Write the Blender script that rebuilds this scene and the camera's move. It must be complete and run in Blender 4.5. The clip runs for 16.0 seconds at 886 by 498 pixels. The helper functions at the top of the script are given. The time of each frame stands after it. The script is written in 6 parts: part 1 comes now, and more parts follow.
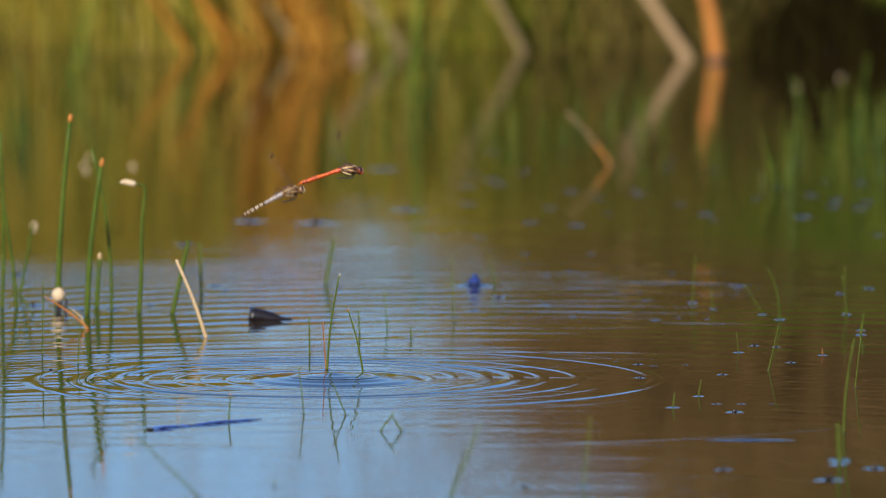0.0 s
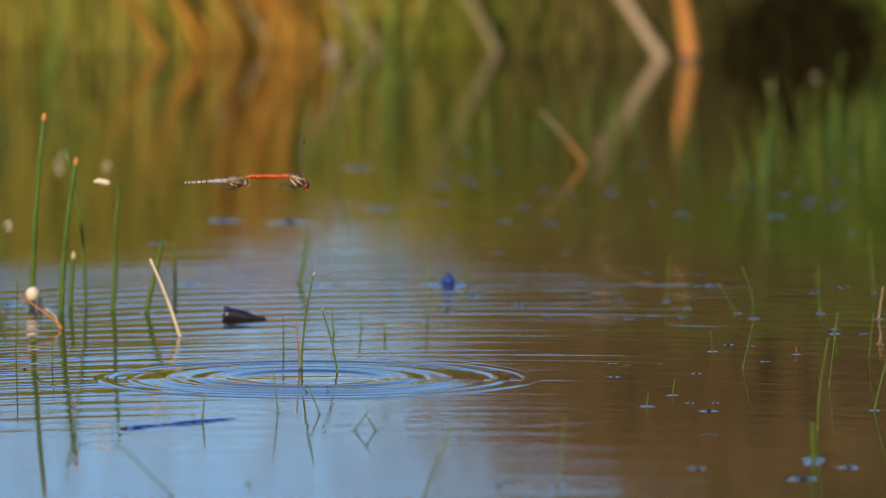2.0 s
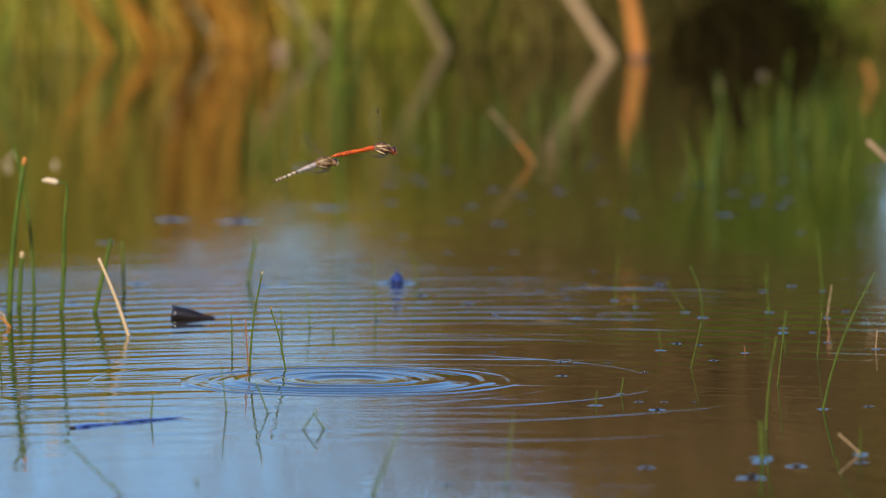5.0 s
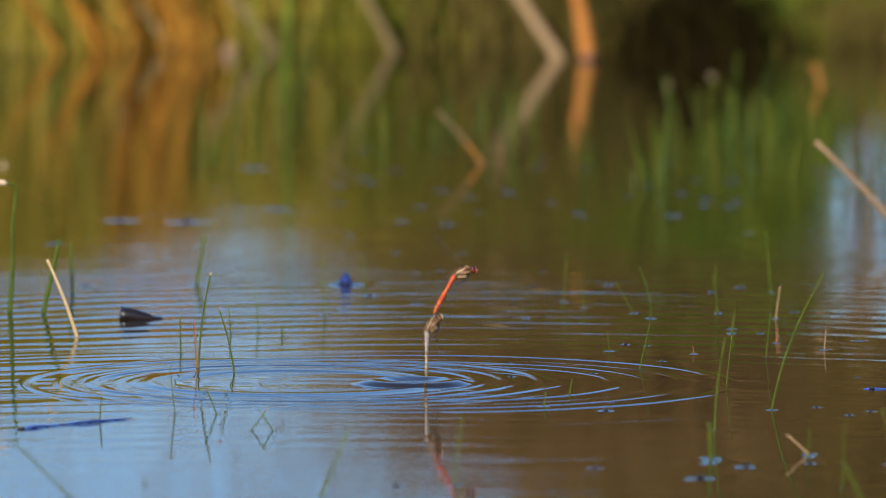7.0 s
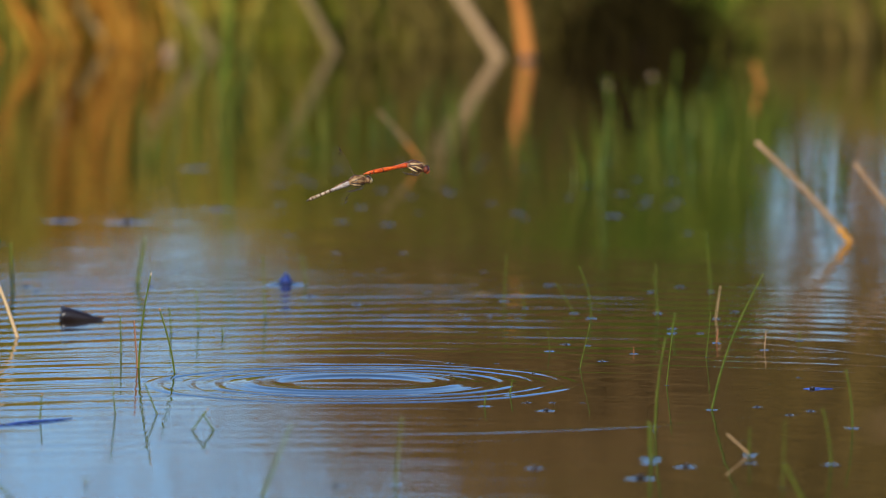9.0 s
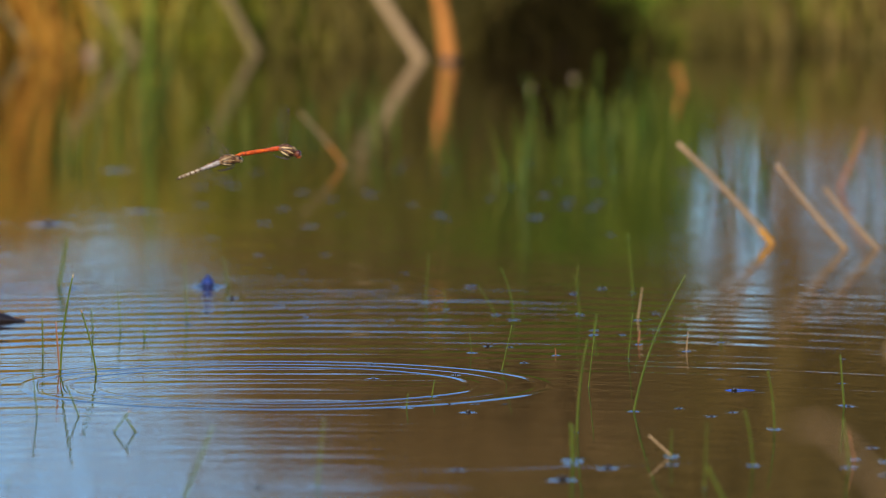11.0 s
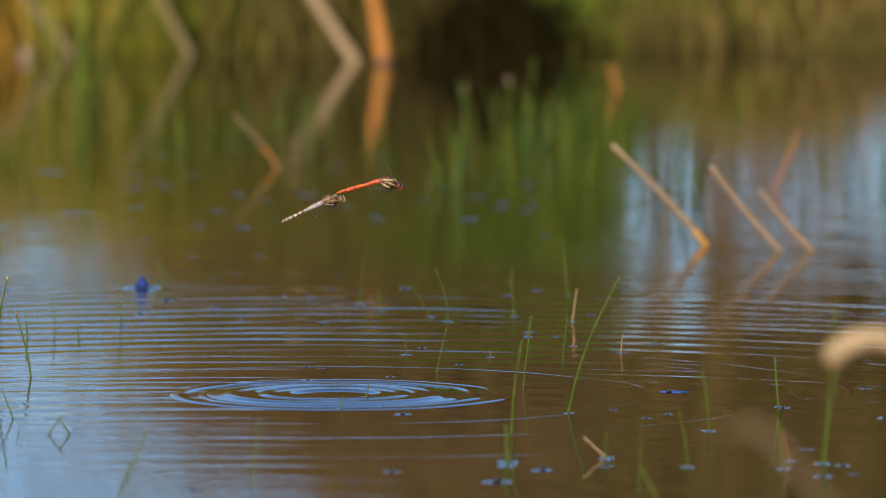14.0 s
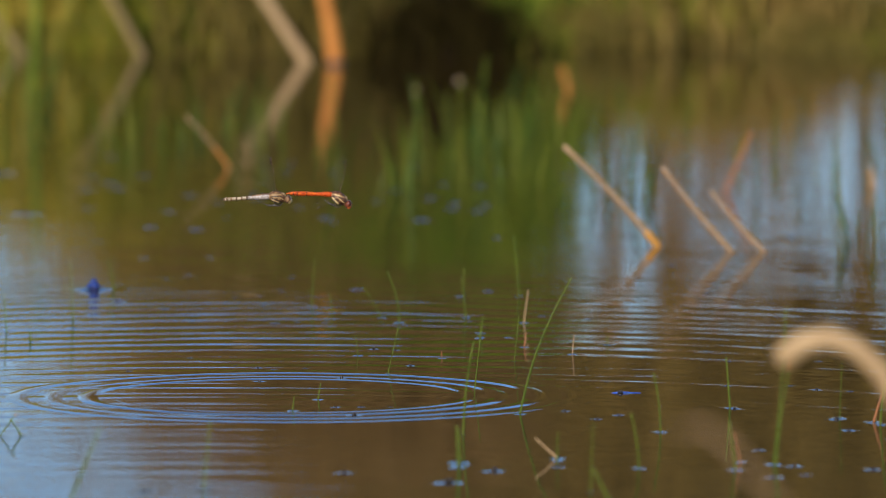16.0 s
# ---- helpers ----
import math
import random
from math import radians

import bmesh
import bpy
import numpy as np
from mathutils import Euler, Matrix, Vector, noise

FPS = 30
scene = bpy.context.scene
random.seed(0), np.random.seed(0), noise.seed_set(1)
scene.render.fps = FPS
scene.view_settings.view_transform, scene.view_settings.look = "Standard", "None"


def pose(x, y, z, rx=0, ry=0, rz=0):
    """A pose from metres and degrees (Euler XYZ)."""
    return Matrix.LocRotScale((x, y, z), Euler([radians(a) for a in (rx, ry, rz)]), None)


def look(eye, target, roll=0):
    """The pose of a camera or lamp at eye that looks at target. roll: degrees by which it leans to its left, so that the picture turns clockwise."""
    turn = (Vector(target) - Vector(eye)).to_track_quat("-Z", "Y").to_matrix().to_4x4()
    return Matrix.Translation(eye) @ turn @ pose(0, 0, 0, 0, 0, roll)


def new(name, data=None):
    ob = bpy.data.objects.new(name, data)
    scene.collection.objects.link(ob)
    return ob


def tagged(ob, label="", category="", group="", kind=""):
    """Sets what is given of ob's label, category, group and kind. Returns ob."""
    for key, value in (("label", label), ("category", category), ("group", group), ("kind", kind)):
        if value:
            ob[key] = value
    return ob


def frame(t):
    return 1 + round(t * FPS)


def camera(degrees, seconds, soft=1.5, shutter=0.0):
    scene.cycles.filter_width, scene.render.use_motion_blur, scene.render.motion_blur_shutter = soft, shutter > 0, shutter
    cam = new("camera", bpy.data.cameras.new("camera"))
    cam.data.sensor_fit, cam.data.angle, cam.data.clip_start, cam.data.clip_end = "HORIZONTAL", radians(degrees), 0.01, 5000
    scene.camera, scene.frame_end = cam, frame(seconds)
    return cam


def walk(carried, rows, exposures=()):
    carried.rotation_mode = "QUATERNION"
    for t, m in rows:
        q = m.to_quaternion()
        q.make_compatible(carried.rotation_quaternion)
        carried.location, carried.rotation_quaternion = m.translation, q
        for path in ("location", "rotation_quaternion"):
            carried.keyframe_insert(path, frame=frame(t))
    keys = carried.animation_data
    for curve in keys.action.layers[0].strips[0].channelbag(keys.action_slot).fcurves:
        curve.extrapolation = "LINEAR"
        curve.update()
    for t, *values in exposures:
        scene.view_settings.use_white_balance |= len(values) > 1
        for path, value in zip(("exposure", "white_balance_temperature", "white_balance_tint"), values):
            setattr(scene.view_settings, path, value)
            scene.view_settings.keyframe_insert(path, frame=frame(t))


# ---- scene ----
cam = camera(5.2, 16.0, soft=0.8, shutter=0.5)
cam.data.dof.use_dof = True
cam.data.dof.focus_distance = 5.68
cam.data.dof.aperture_fstop = 13.0

EYE = 0.51
PATH = (
    (0, 0.9985, -4.4000),
    (0.5, 0.9679, -4.4106),
    (1, 0.9323, -4.4053),
    (1.5, 0.9067, -4.4053),
    (2, 0.8454, -4.4053),
    (2.5, 0.7589, -4.4053),
    (3, 0.7080, -4.4199),
    (5.5, 0.4683, -4.4053),
    (6, 0.3818, -4.4003),
    (6.5, 0.3155, -4.4003),
    (7, 0.2390, -4.4056),
    (7.5, 0.1831, -4.4146),
    (8, 0.0912, -4.4129),
    (8.5, -0.0083, -4.3954),
    (9, -0.1128, -4.4053),
    (9.5, -0.2400, -4.3954),
    (12, -0.7446, -4.3954),
    (12.5, -0.8058, -4.3904),
    (13, -0.8311, -4.3904),
    (13.5, -0.9127, -4.3904),
    (14, -0.9586, -4.3851),
    (14.5, -1.0198, -4.3851),
    (15, -1.0861, -4.3768),
    (15.5, -1.1523, -4.3801),
    (16, -1.2442, -4.3784),
)
walk(cam, [(t, pose(0, 0, EYE, 90 + p, 0, w)) for t, w, p in PATH])

# ---- light ----
SUN_HEIGHT, SUN_TURN = radians(30), radians(205)
world = bpy.data.worlds.new("sky")
scene.world = world
world.use_nodes = True
wn = world.node_tree.nodes
sky = wn.new("ShaderNodeTexSky")
sky.sky_type = "NISHITA"
sky.sun_disc = False
sky.sun_elevation, sky.sun_rotation = SUN_HEIGHT, SUN_TURN
sky.altitude, sky.air_density, sky.dust_density, sky.ozone_density = 1800, 1.08, 0.1, 7.0
wn["Background"].inputs["Strength"].default_value = 0.114
world.node_tree.links.new(sky.outputs["Color"], wn["Background"].inputs["Color"])

sun = new("sun", bpy.data.lights.new("sun", "SUN"))
sun.data.energy, sun.data.angle, sun.data.color = 5.0, radians(0.5), (1.0, 0.93, 0.82)
toward = Vector((math.sin(SUN_TURN) * math.cos(SUN_HEIGHT), math.cos(SUN_TURN) * math.cos(SUN_HEIGHT), math.sin(SUN_HEIGHT)))
sun.matrix_world = look(toward * 30, (0, 6, 0))
scene.view_settings.exposure = 0.46


# ---- materials ----
def nodes_of(name):
    m = bpy.data.materials.new(name)
    m.use_nodes = True
    nt = m.node_tree
    return m, nt, nt.nodes["Principled BSDF"]


def ramp(nt, fac, stops):
    r = nt.nodes.new("ShaderNodeValToRGB")
    while len(r.color_ramp.elements) < len(stops):
        r.color_ramp.elements.new(0.5)
    for e, (p, c) in zip(r.color_ramp.elements, stops):
        e.position, e.color = p, (*c, 1)
    nt.links.new(fac, r.inputs["Fac"])
    return r.outputs["Color"]


def noise_of(nt, scale, detail=4, stretch=(1, 1, 1), coords="Object"):
    tc = nt.nodes.new("ShaderNodeTexCoord")
    mp = nt.nodes.new("ShaderNodeMapping")
    mp.inputs["Scale"].default_value = stretch
    nz = nt.nodes.new("ShaderNodeTexNoise")
    nz.inputs["Scale"].default_value, nz.inputs["Detail"].default_value = scale, detail
    nt.links.new(tc.outputs[coords], mp.inputs["Vector"])
    nt.links.new(mp.outputs["Vector"], nz.inputs["Vector"])
    return nz.outputs["Fac"]


def bumped(nt, bsdf, height, metres, strength=1.0):
    b = nt.nodes.new("ShaderNodeBump")
    b.inputs["Strength"].default_value, b.inputs["Distance"].default_value = strength, metres
    nt.links.new(height, b.inputs["Height"])
    nt.links.new(b.outputs["Normal"], bsdf.inputs["Normal"])
    return b


def natural(name, stops, scale=300.0, rough=0.6, stretch=(1, 1, 1), relief=0.0002, islands=0.0, soft=0.0, gloss=0.2):
    """A grown or earthen surface: colours mixed by noise at two scales, and by piece where there are many."""
    m, nt, bsdf = nodes_of(name)
    a, b = noise_of(nt, scale, 5, stretch), noise_of(nt, scale * 0.13, 3)
    mix = nt.nodes.new("ShaderNodeMath")
    mix.operation = "MULTIPLY_ADD"
    mix.inputs[1].default_value = 0.5
    nt.links.new(a, mix.inputs[0])
    half = nt.nodes.new("ShaderNodeMath")
    half.operation = "MULTIPLY"
    half.inputs[1].default_value = 0.5
    nt.links.new(b, half.inputs[0])
    nt.links.new(half.outputs[0], mix.inputs[2])
    fac = mix.outputs[0]
    if islands:
        geo = nt.nodes.new("ShaderNodeNewGeometry")
        mx = nt.nodes.new("ShaderNodeMix")
        mx.inputs["Factor"].default_value = islands
        nt.links.new(fac, mx.inputs["A"])
        nt.links.new(geo.outputs["Random Per Island"], mx.inputs["B"])
        fac = mx.outputs["Result"]
    nt.links.new(ramp(nt, fac, stops), bsdf.inputs["Base Color"])
    bsdf.inputs["Roughness"].default_value = rough
    bsdf.inputs["Specular IOR Level"].default_value = gloss
    if soft:
        bsdf.inputs["Subsurface Weight"].default_value = 0.0
        tl = nt.nodes.new("ShaderNodeBsdfTranslucent")
        ad = nt.nodes.new("ShaderNodeMixShader")
        ad.inputs["Fac"].default_value = soft
        nt.links.new(ramp(nt, fac, stops), tl.inputs["Color"])
        nt.links.new(bsdf.outputs[0], ad.inputs[1])
        nt.links.new(tl.outputs[0], ad.inputs[2])
        nt.links.new(ad.outputs[0], nt.nodes["Material Output"].inputs["Surface"])
    bumped(nt, bsdf, a, relief)
    return m


def water_material(name):
    m, nt, bsdf = nodes_of(name)
    bsdf.inputs["IOR"].default_value = 1.333
    bsdf.inputs["Roughness"].default_value = 0.015
    murk = noise_of(nt, 2.2, 4, (1, 0.35, 1), "Object")
    nt.links.new(ramp(nt, murk, [(0.3, (0.014, 0.009, 0.003)), (0.7, (0.026, 0.016, 0.005))]), bsdf.inputs["Base Color"])
    # long-crested wavelets at two sizes, heights in metres
    tc = nt.nodes.new("ShaderNodeTexCoord")
    sep = nt.nodes.new("ShaderNodeSeparateXYZ")
    nt.links.new(tc.outputs["Object"], sep.inputs[0])

    def mathed(op, a, b):
        n = nt.nodes.new("ShaderNodeMath")
        n.operation = op
        for i, v in enumerate((a, b)):
            if isinstance(v, (int, float)):
                n.inputs[i].default_value = v
            else:
                nt.links.new(v, n.inputs[i])
        return n.outputs[0]
    side = mathed("ADD", sep.outputs["X"], 0.08)
    bow = mathed("MULTIPLY", mathed("MULTIPLY", side, side), 0.85)
    along = mathed("ADD", sep.outputs["Y"], bow)
    total = None
    for sx, sy, high in ((1.0, 24.0, 0.00034), (2.5, 62.0, 0.00020), (13.0, 15.0, 0.00012)):
        comb = nt.nodes.new("ShaderNodeCombineXYZ")
        nt.links.new(mathed("MULTIPLY", sep.outputs["X"], sx), comb.inputs["X"])
        nt.links.new(mathed("MULTIPLY", along, sy), comb.inputs["Y"])
        nz = nt.nodes.new("ShaderNodeTexNoise")
        nz.inputs["Scale"].default_value, nz.inputs["Detail"].default_value = 1.0, 1.0
        nt.links.new(comb.outputs[0], nz.inputs["Vector"])
        h = mathed("MULTIPLY", nz.outputs["Fac"], high)
        total = h if total is None else mathed("ADD", total, h)
    # calmer and livelier stretches
    calm = noise_of(nt, 1.6, 2, (1, 0.6, 1))
    total = mathed("MULTIPLY", total, mathed("ADD", mathed("MULTIPLY", calm, 1.6), 0.1))
    # the near water lies in the lee of the bank
    lee = nt.nodes.new("ShaderNodeMapRange")
    lee.inputs["From Min"].default_value, lee.inputs["From Max"].default_value = 5.0, 5.9
    lee.inputs["To Min"].default_value, lee.inputs["To Max"].default_value = 0.45, 1.0
    nt.links.new(sep.outputs["Y"], lee.inputs["Value"])
    total = mathed("MULTIPLY", total, lee.outputs["Result"])
    # the far water is sheltered by the bank
    far = nt.nodes.new("ShaderNodeMapRange")
    far.inputs["From Min"].default_value, far.inputs["From Max"].default_value = 6.5, 7.8
    far.inputs["To Min"].default_value, far.inputs["To Max"].default_value = 1.0, 0.85
    nt.links.new(sep.outputs["Y"], far.inputs["Value"])
    total = mathed("MULTIPLY", total, far.outputs["Result"])
    # short wavelets that linger round the touched water
    comb = nt.nodes.new("ShaderNodeCombineXYZ")
    nt.links.new(mathed("MULTIPLY", sep.outputs["X"], 4.5), comb.inputs["X"])
    nt.links.new(mathed("MULTIPLY", along, 40.0), comb.inputs["Y"])
    short = nt.nodes.new("ShaderNodeTexNoise")
    short.inputs["Scale"].default_value, short.inputs["Detail"].default_value = 1.0, 1.5
    nt.links.new(comb.outputs[0], short.inputs["Vector"])
    off = mathed("MULTIPLY", mathed("SUBTRACT", sep.outputs["Y"], 5.76), 3.0)
    side = nt.nodes.new("ShaderNodeMapRange")
    side.inputs["From Min"].default_value, side.inputs["From Max"].default_value = -0.20, 0.05
    side.inputs["To Min"].default_value, side.inputs["To Max"].default_value = 1.0, 0.22
    nt.links.new(sep.outputs["X"], side.inputs["Value"])
    lively = mathed("MULTIPLY", mathed("POWER", 0.37, mathed("MULTIPLY", off, off)), side.outputs["Result"])
    total = mathed("ADD", total, mathed("MULTIPLY", mathed("MULTIPLY", short.outputs["Fac"], 0.00095), lively))
    # the spent rings of earlier touches, wide arcs that run out over the farther water
    arc = mathed("ADD", sep.outputs["Y"], mathed("MULTIPLY", mathed("MULTIPLY", sep.outputs["X"], sep.outputs["X"]), 0.85))
    stray = noise_of(nt, 5.0, 2, (1, 0.8, 1))
    turn = mathed("ADD", mathed("MULTIPLY", arc, math.tau / 0.043), mathed("MULTIPLY", stray, 9.0))
    off = mathed("MULTIPLY", mathed("SUBTRACT", sep.outputs["Y"], 6.30), 2.9)
    wide = nt.nodes.new("ShaderNodeMapRange")
    wide.inputs["From Min"].default_value, wide.inputs["From Max"].default_value = 0.10, 0.24
    wide.inputs["To Min"].default_value, wide.inputs["To Max"].default_value = 1.0, 0.25
    nt.links.new(sep.outputs["X"], wide.inputs["Value"])
    spent = mathed("POWER", 0.37, mathed("MULTIPLY", off, off))
    total = mathed("ADD", total, mathed("MULTIPLY", mathed("MULTIPLY", mathed("SINE", turn, 0.0), 0.00024), mathed("MULTIPLY", spent, wide.outputs["Result"])))
    bumped(nt, bsdf, total, 1.0)
    return m


WATER = water_material("pond_water")
GREEN = natural("rush_green", [(0.3, (0.032, 0.056, 0.004)), (0.5, (0.068, 0.105, 0.007)), (0.7, (0.145, 0.17, 0.014))], 260, 0.5, (4, 4, 0.4), soft=0.25)
DARK_GREEN = natural("sprig_green", [(0.3, (0.034, 0.062, 0.004)), (0.7, (0.13, 0.16, 0.011))], 300, 0.5, (4, 4, 0.4), soft=0.2)
STRAW = natural("dry_straw", [(0.3, (0.36, 0.23, 0.11)), (0.7, (0.56, 0.40, 0.22))], 200, 0.6, (5, 5, 0.3))
TANREED = natural("weathered_reed", [(0.3, (0.17, 0.10, 0.055)), (0.7, (0.31, 0.20, 0.11))], 120, 0.65, (5, 5, 0.3))
PALE = natural("pale_husk", [(0.3, (0.42, 0.29, 0.17)), (0.7, (0.62, 0.48, 0.31))], 260, 0.6)
DULLREED = natural("dull_olive_reed", [(0.3, (0.12, 0.082, 0.032)), (0.7, (0.23, 0.16, 0.07))], 120, 0.65, (5, 5, 0.3))
RUST = natural("rusty_stem", [(0.3, (0.27, 0.09, 0.018)), (0.7, (0.48, 0.19, 0.036))], 200, 0.6, (5, 5, 0.3))
DULL_RUST = natural("faded_rusty_stem", [(0.3, (0.17, 0.06, 0.025)), (0.7, (0.32, 0.13, 0.05))], 200, 0.6, (5, 5, 0.3))
DARK_WOOD = natural("wet_dark_wood", [(0.3, (0.005, 0.004, 0.005)), (0.7, (0.022, 0.015, 0.015))], 240, 0.3, (1, 1, 3), 0.0006, gloss=0.5)
# the blue stands for sky mirrored on the wet stub
SKY_STUB = natural("sky_tinted_stub", [(0.3, (0.006, 0.022, 0.12)), (0.7, (0.016, 0.036, 0.17))], 240, 0.6, (1, 1, 1), 0.0004)
# wet bark with the mirrored blue of the sky put into its colour
SKY_GLINT = natural("sky_glint_bark", [(0.3, (0.02, 0.055, 0.27)), (0.7, (0.045, 0.115, 0.46))], 240, 0.35, (1, 1, 1), 0.0003)
BUFFREED = natural("buff_reed", [(0.3, (0.24, 0.145, 0.07)), (0.7, (0.40, 0.27, 0.14))], 90, 0.6, (3, 3, 0.6), 0.0004)
MUD = natural("bank_mud", [(0.3, (0.06, 0.05, 0.014)), (0.55, (0.14, 0.12, 0.03)), (0.75, (0.24, 0.17, 0.05))], 14, 0.9, (1, 1, 1), 0.01)
GRASS = natural("bank_grass", [(0.1, (0.068, 0.098, 0.006)), (0.5, (0.138, 0.138, 0.010)), (0.9, (0.25, 0.175, 0.021))], 30, 0.6, islands=0.6, soft=0.3)
SEDGE = natural("brown_sedge", [(0.1, (0.12, 0.075, 0.014)), (0.5, (0.21, 0.135, 0.032)), (0.9, (0.32, 0.21, 0.06))], 30, 0.7, islands=0.6, soft=0.25)
FERN = natural("orange_dead_fern", [(0.1, (0.22, 0.09, 0.008)), (0.5, (0.42, 0.17, 0.016)), (0.9, (0.56, 0.30, 0.05))], 30, 0.7, islands=0.8, soft=0.3)
# darker copy of the bank grass, with shade among plants in its colour
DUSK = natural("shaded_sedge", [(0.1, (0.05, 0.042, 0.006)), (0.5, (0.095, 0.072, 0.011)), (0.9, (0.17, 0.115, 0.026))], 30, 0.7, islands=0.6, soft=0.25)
GOLD = natural("golden_grass", [(0.1, (0.13, 0.135, 0.011)), (0.5, (0.25, 0.205, 0.020)), (0.9, (0.41, 0.275, 0.040))], 30, 0.6, islands=0.8, soft=0.3)
REED = natural("pond_reed", [(0.1, (0.018, 0.046, 0.003)), (0.5, (0.046, 0.080, 0.006)), (0.9, (0.120, 0.118, 0.012))], 30, 0.55, islands=0.8, soft=0.3)
LUSH = natural("fresh_reed", [(0.3, (0.085, 0.125, 0.009)), (0.7, (0.19, 0.215, 0.022))], 120, 0.55, (5, 5, 0.3), soft=0.25)
MEADOW = natural("fresh_bank_grass", [(0.1, (0.050, 0.092, 0.006)), (0.5, (0.095, 0.140, 0.009)), (0.9, (0.19, 0.19, 0.018))], 30, 0.6, islands=0.6, soft=0.3)
GOLDSTEM = natural("yellowed_sheath", [(0.3, (0.30, 0.13, 0.02)), (0.7, (0.44, 0.21, 0.04))], 120, 0.6, (5, 5, 0.3))
UMBER = natural("umber_sedge", [(0.1, (0.082, 0.047, 0.013)), (0.5, (0.148, 0.087, 0.028)), (0.9, (0.24, 0.145, 0.054))], 30, 0.7, islands=0.6, soft=0.25)
LEAFAGE = natural("dull_brown_leaf", [(0.1, (0.066, 0.045, 0.012)), (0.5, (0.118, 0.082, 0.025)), (0.9, (0.195, 0.136, 0.048))], 30, 0.7, islands=0.6, soft=0.25)
# sedge with the shade of the bank hollow put into its near-black colour
GLOOM = natural("hollow_shade_sedge", [(0.1, (0.005, 0.0035, 0.001)), (0.5, (0.011, 0.008, 0.002)), (0.9, (0.030, 0.022, 0.006))], 30, 0.9, islands=0.6, gloss=0.02)
# near-black: the shade inside the bank hollow is put into the peat colour
SHADE = natural("hollow_shade_peat", [(0.3, (0.004, 0.0026, 0.0014)), (0.7, (0.012, 0.008, 0.004))], 30, 0.95, (1, 1, 1), 0.01, gloss=0.02)


# ---- builders ----
def part(name, bm, material, parent=None, label=""):
    me = bpy.data.meshes.new(name)
    bm.to_mesh(me)
    bm.free()
    for p in me.polygons:
        p.use_smooth = True
    if material:
        me.materials.append(material)
    ob = new(name, me)
    ob.parent = parent
    return tagged(ob, label) if label else ob


def raw(name, verts, faces, material, parent=None, label="", smooth=True):
    me = bpy.data.meshes.new(name)
    me.from_pydata(verts, [], faces)
    if smooth:
        me.shade_smooth()
    me.materials.append(material)
    ob = new(name, me)
    ob.parent = parent
    return tagged(ob, label) if label else ob


def tube(points, radii, sides=8, flat=1.0):
    """A closed, round or flattened tube along a line of points, as a bmesh."""
    bm = bmesh.new()
    rings = []
    pts = [Vector(p) for p in points]
    for i, p in enumerate(pts):
        d = (pts[min(i + 1, len(pts) - 1)] - pts[max(i - 1, 0)]).normalized()
        side = d.cross(Vector((0, 1, 0)))
        if side.length < 0.2:
            side = d.cross(Vector((0, 0, 1)))
        side.normalize()
        up = side.cross(d)
        rings.append([bm.verts.new(p + radii[i] * (math.cos(k * math.tau / sides) * side + flat * math.sin(k * math.tau / sides) * up))
                      for k in range(sides)])
    for a, b in zip(rings, rings[1:]):
        for k in range(sides):
            bm.faces.new((a[k], a[(k + 1) % sides], b[(k + 1) % sides], b[k]))
    bm.faces.new(rings[0][::-1])
    bm.faces.new(rings[-1])
    bmesh.ops.recalc_face_normals(bm, faces=bm.faces)
    return bm


def blob(rx, ry, rz, rough=0.0, seed=0, cuts=3, centre=(0, 0, 0)):
    """A rounded lump with uneven skin."""
    bm = bmesh.new()
    bmesh.ops.create_icosphere(bm, subdivisions=cuts, radius=1.0)
    for v in bm.verts:
        n = 1 + rough * noise.noise(v.co * 1.7 + Vector((seed, seed * 0.7, 0)))
        v.co = Vector((v.co.x * rx * n, v.co.y * ry * n, v.co.z * rz * n)) + Vector(centre)
    return bm


def bowed(tip, bow, n=9):
    """Points from below the water line to a tip, with a sideways bow."""
    out = [(-tip[0] * 0.1, 0, -0.02)]
    for i in range(n):
        s = i / (n - 1)
        out.append((tip[0] * s + bow * math.sin(s * math.pi), 0.0, tip[1] * s))
    return out


MENISCI = {}


def meniscus(parent, size, x=0.0, y=0.0, long=1.0, steep=0.065):
    """The water drawn up round a stem or a floating scrap: a low curved collar."""
    key = (round(size, 4), round(long, 2), steep)
    if key not in MENISCI:
        verts, faces, n = [], [], 20
        steps = (0.0, 0.15, 0.3, 0.45, 0.6, 0.75, 0.9, 1.0)
        for s in steps:
            z = size * steep * (1 - s) ** 2.2 - (0.00003 if s == 1.0 else 0)
            for k in range(n):
                a = k * math.tau / n
                verts.append((size * s * long * math.cos(a), size * s * math.sin(a), z))
        for i in range(len(steps) - 1):
            for k in range(n):
                faces.append((i * n + k, (i + 1) * n + k, (i + 1) * n + (k + 1) % n, i * n + (k + 1) % n))
        me = bpy.data.meshes.new("meniscus")
        me.from_pydata(verts, [], faces)
        me.shade_smooth()
        me.materials.append(WATER)
        MENISCI[key] = me
    ob = new("meniscus", MENISCI[key])
    ob.parent = parent
    ob.location = (x, y, 0.0)
    ob.rotation_euler = (0, 0, 0)
    return ob


def thing(name, x, y, label, category, group="", z=0.0):
    ob = new(name)
    ob.location = (x, y, z)
    ob.empty_display_size = 0.01
    return tagged(ob, label, category, group)


